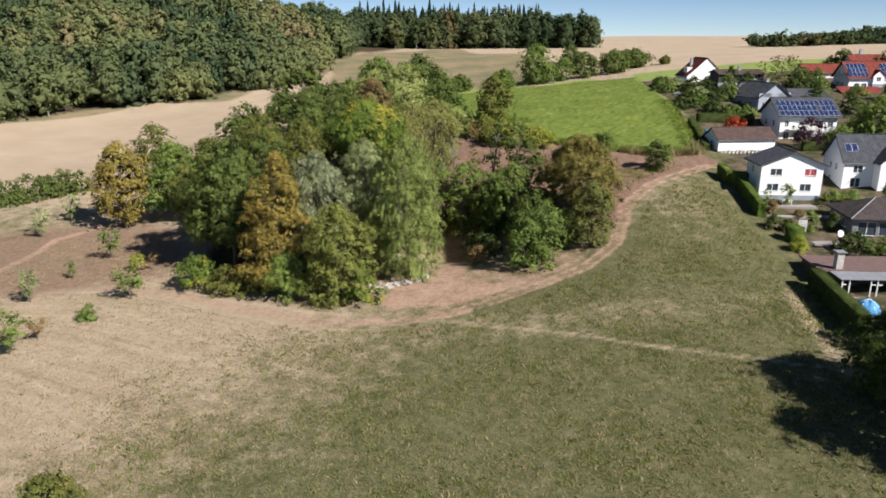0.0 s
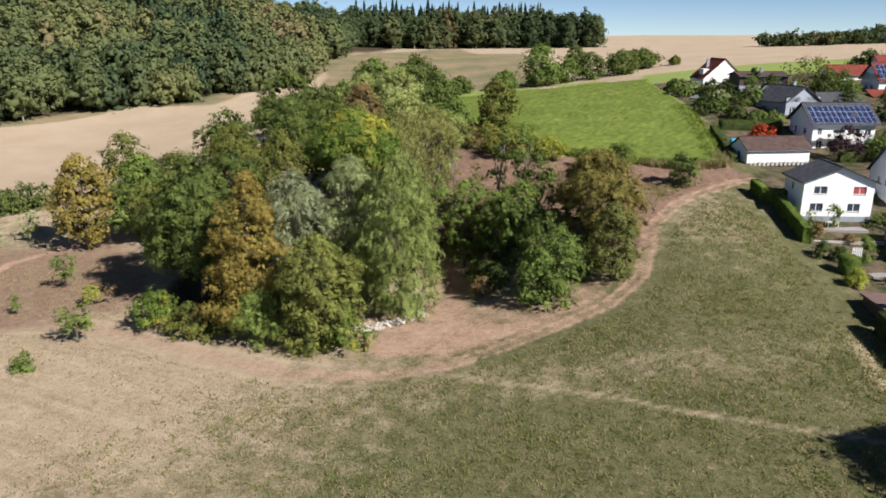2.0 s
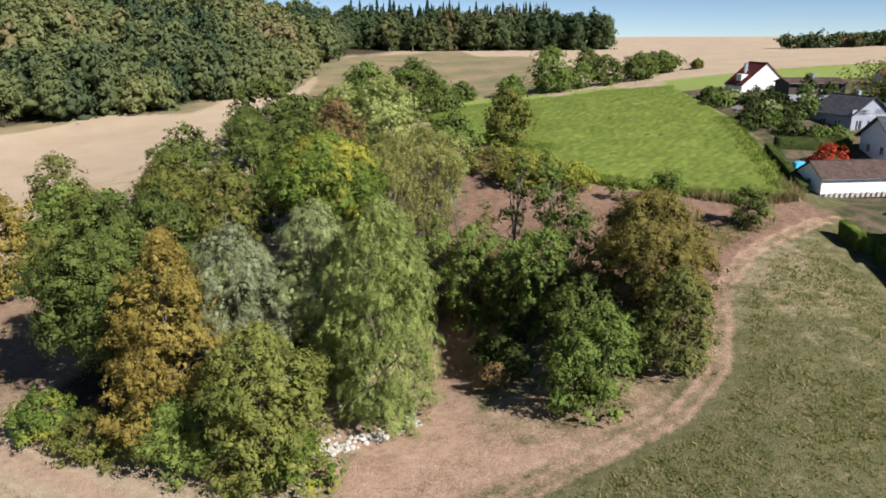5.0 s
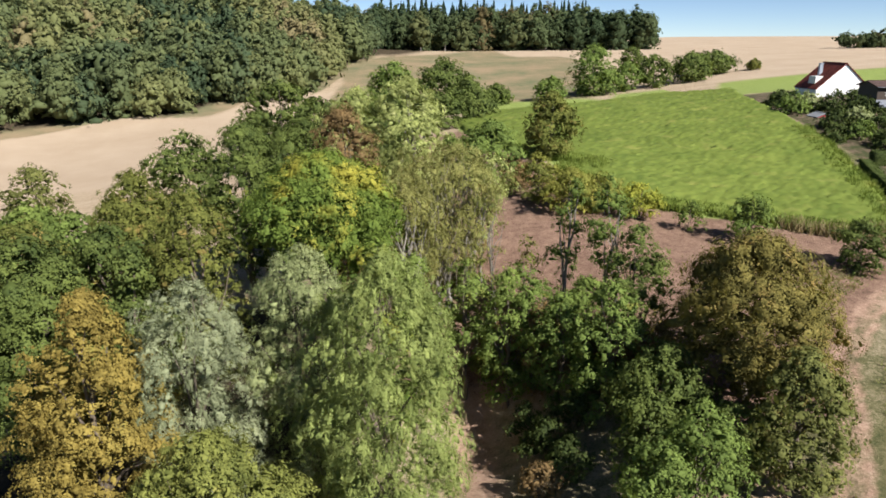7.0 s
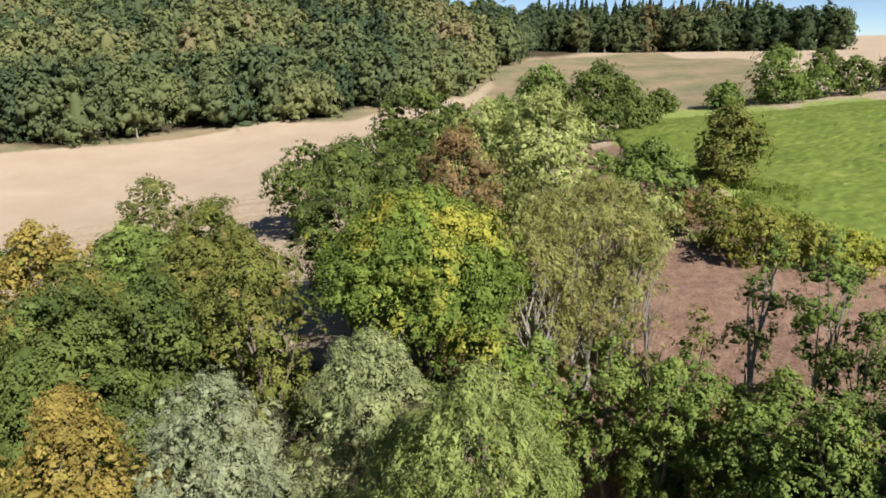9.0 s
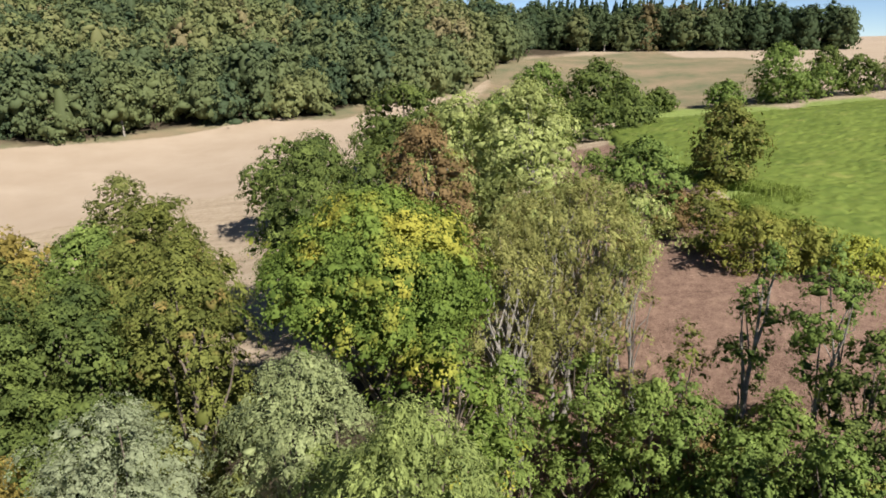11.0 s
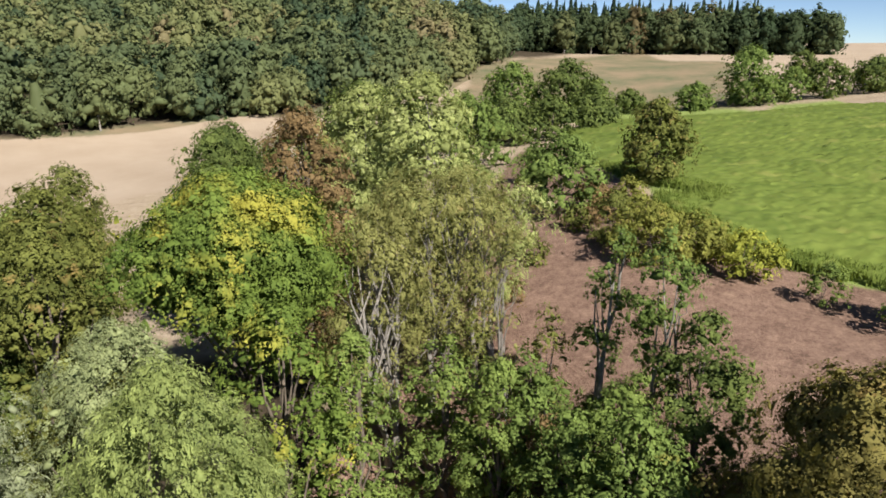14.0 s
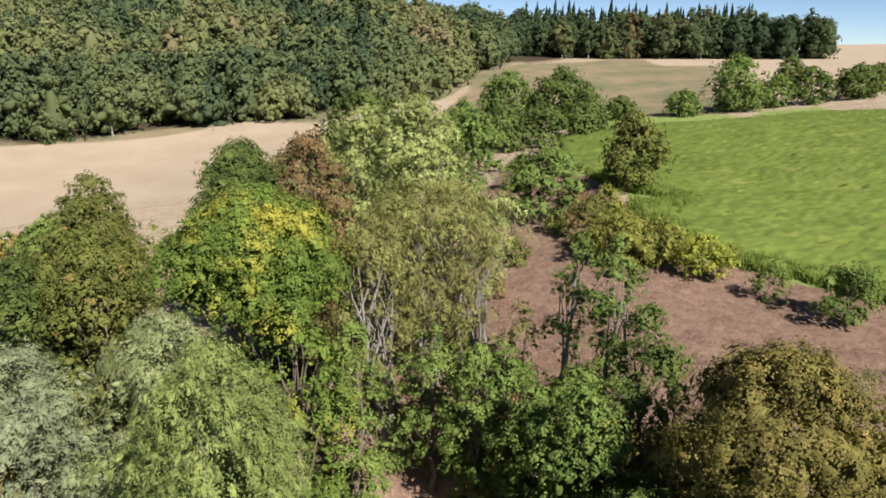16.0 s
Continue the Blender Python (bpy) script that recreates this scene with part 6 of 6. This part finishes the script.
    tree("garden_tree", 99, 157, 8.0, 5.0, LEAF_MID, "green tree above the terraces", "broad", 0.05, 60, 0.28, 0.36, 0.6, 2.2, **t)
    tree("garden_tree", 90.7, 196, 9.5, 5.4, LEAF_OLIVE, "airy yellowish tree among the roofs", "vase", 0.1, 70, 0.22, 0.26, 0.5, 1.3, drop=0.4, core=0.2, **t)
    for x, y, h, r, mat in ((60.5, 183, 2.6, 2.6, LEAF_GARDEN), (63.7, 190, 3.4, 3.0, LEAF_GARDEN), (66.6, 188.5, 4.0, 2.8, LEAF_GREY), (66.3, 177.5, 2.8, 2.8, LEAF_GARDEN), (69.2, 175, 2.6, 3.0, LEAF_GARDEN), (73.2, 174.2, 2.4, 2.6, LEAF_MID), (72.1, 199, 3.4, 3.0, LEAF_GARDEN), (80.7, 210, 3.6, 3.0, LEAF_GARDEN), (85.1, 211, 3.6, 3.0, LEAF_MID), (105, 213, 5.0, 3.6, LEAF_GARDEN), (109.3, 214, 4.4, 3.0, LEAF_MID), (93, 194, 4.0, 3.2, LEAF_GARDEN), (76.8, 211, 2.8, 2.4, LEAF_GARDEN), (62.5, 205, 4.4, 3.4, LEAF_MID), (66.5, 208, 3.4, 3.2, LEAF_GREY), (70, 204, 3.8, 3.0, LEAF_GARDEN), (63.5, 214, 3.2, 3.4, LEAF_GARDEN), (65.5, 219, 2.2, 2, LEAF_MID), (76, 193, 7.6, 3.0, LEAF_GARDEN), (73.5, 188, 6.4, 2.6, LEAF_MID), (80, 192, 6.0, 3.4, LEAF_GARDEN), (85, 190, 4.6, 3.0, LEAF_MID), (72, 195, 3.6, 2.6, LEAF_GARDEN), (68, 184, 3.4, 3.0, LEAF_GARDEN), (64, 182, 3.0, 2.8, LEAF_MID), (70, 173, 2.6, 2.6, LEAF_MID), (101, 205, 6.0, 3.8, LEAF_GARDEN), (97, 188, 5.0, 3.2, LEAF_MID), (94, 183, 3.0, 2.6, LEAF_GARDEN), (88, 212, 3.6, 3.0, LEAF_MID), (86, 173, 4.0, 3.0, LEAF_GARDEN), (96, 170, 4.4, 3.2, LEAF_GARDEN), (106, 186, 2.6, 2.8, LEAF_MID), (112, 176, 6.0, 4.6, LEAF_GARDEN), (132, 218, 7.0, 4.4, LEAF_GARDEN), (128, 236, 6, 5, LEAF_GARDEN), (120, 160, 7, 5, LEAF_MID), (97, 137, 5, 4, LEAF_GARDEN), (86, 138, 4, 3, LEAF_MID), (150, 230, 8, 6, LEAF_GARDEN), (145, 215, 7, 5, LEAF_MID)):
        tree("garden_tree", x, y, h, r, mat, "leafy garden tree between the houses", "dome", 0.02, 44, 0.33, 0.42, 0.6, 2.0, **t)
    tree("broadleaf_tree", 44.8, 61.6, 9.4, 5.4, LEAF_GARDEN, "dark leafy tree at the meadow's edge", "broad", 0.08, 80, 0.3, 0.26, 0.6, 2.3)
    tree("broadleaf_tree", 43.6, 51.0, 12.0, 5.4, LEAF_GARDEN, "dark leafy tree at the foot of the meadow", "broad", 0.08, 70, 0.3, 0.26, 0.6, 2.3)
    tree("broadleaf_tree", 49.6, 56.6, 16.5, 6.0, LEAF_GARDEN, "tall dark tree shading the meadow's end", "broad", 0.1, 80, 0.3, 0.3, 0.6, 2.0)
    tree("broadleaf_tree", 49, 70, 7.0, 3.0, LEAF_MID, "green tree at the end of the garden hedge", "dome", 0.04, 60, 0.3, 0.26, 0.6, 2.3)
    # terrace and garden paths, a low wall, a white gate
    def slab(name, label, x, y, z, turn, w, d, t, mat, category):
        ob = new(name)
        ob.matrix_basis = pose(x, y, z, 0, 0, turn)
        tagged(ob, label, category)
        part("slab", boxes((0, 0, -1.2, w, d, t), bevel=0.03), mat, ob)
        return ob
    slab("terrace", "paved terrace before the white house", 52.6, 114.6, ground_z(57, 115) + 0.05, -4, 9.0, 2.6, 0.1, PAVING, "terrace")
    slab("garden_wall", "low stone wall across the garden", 52.0, 110.6, ground_z(55, 110.6), -4, 9.6, 0.3, 0.3, STONE, "wall")
    slab("garden_path", "paved garden path by the bungalow", 54.2, 99.6, ground_z(56, 100) + 0.05, -4, 4.2, 2.0, 0.1, PAVING, "path")
    t = new("garden_table")
    t.matrix_basis = pose(56.4, 115.6, ground_z(57, 115) + 0.17, 0, 0, 4)
    tagged(t, "white garden table on the terrace", "table")
    part("tabletop", boxes((0, 0, 0.7, 1.8, 0.9, 0.75), bevel=0.02), WHITE_PAINT, t)
    for x in (0.1, 1.65):
        for y in (0.1, 0.75):
            part("leg", boxes((x, y, 0, x + 0.06, y + 0.06, 0.7)), WHITE_PAINT, t)
    g = new("garden_gate")
    g.matrix_basis = pose(53.9, 104.4, ground_z(54.5, 104.4), 0, 0, -6)
    tagged(g, "white slatted garden gate", "gate")
    for i in range(6):
        part("slat", boxes((i * 0.22, 0, 0.1, i * 0.22 + 0.13, 0.04, 2.0)), WHITE_PAINT, g)
    part("rail", boxes((0, 0.044, 0.4, 1.25, 0.09, 0.5), (0, 0.044, 1.6, 1.25, 0.09, 1.7)), WHITE_PAINT, g)
    d = new("satellite_dish")
    d.matrix_basis = pose(56.4, 97.6, ground_z(56.4, 97.6), 0, 0, 12)
    tagged(d, "round white satellite dish on a pole", "satellite dish")
    v, f = tube([(0, 0, -0.2), (0, 0, 1.2), (0, 0, 2.4)], [0.05, 0.05, 0.05], 8)
    ob = new("pole", pieces("pole", v, f, SLATE))
    ob.parent = d
    bm = bmesh.new()
    bmesh.ops.create_cone(bm, cap_ends=True, segments=28, radius1=0.1, radius2=0.5, depth=0.14)
    part("dish", bm, WHITE_PAINT, d, "", pose(0, -0.2, 2.6, 70, 0, 0))


def rubble():
    """Pale stones heaped at the mouth of the hollow."""
    rng = random.Random(4)
    shapes = []
    for k in range(5):
        bm = bmesh.new()
        bmesh.ops.create_icosphere(bm, subdivisions=2, radius=0.5)
        for v in bm.verts:
            v.co *= 0.75 + 0.5 * noise.noise(v.co * 2.2 + Vector((k * 7, 0, 0)))
            v.co.z *= 0.65
        me = bpy.data.meshes.new("stone")
        bm.to_mesh(me)
        bm.free()
        me.materials.append(STONE)
        shapes.append(me)
    heap = new("rubble_heap")
    heap.location = (-7, 98.6, ground_z(-7, 98.6))
    tagged(heap, "heap of pale rubble stones under the willow", "stones")
    for i in range(120):
        u = rng.random()
        x = -11.4 + 9.5 * u + rng.gauss(0, 0.7)
        y = 97.4 + 5.2 * u * u + rng.gauss(0, 0.55)
        s = rng.uniform(0.3, 0.85)
        ob = new("stone", shapes[i % 5])
        ob.parent = heap
        ob.matrix_basis = Matrix.Translation((x + 7, y - 98.6, ground_z(x, y) - heap.location.z + s * 0.12)) @ Euler((rng.uniform(-0.4, 0.4), rng.uniform(-0.4, 0.4), rng.uniform(0, 6))).to_matrix().to_4x4() @ Matrix.Scale(s, 4)


village()
gardens()
rubble()
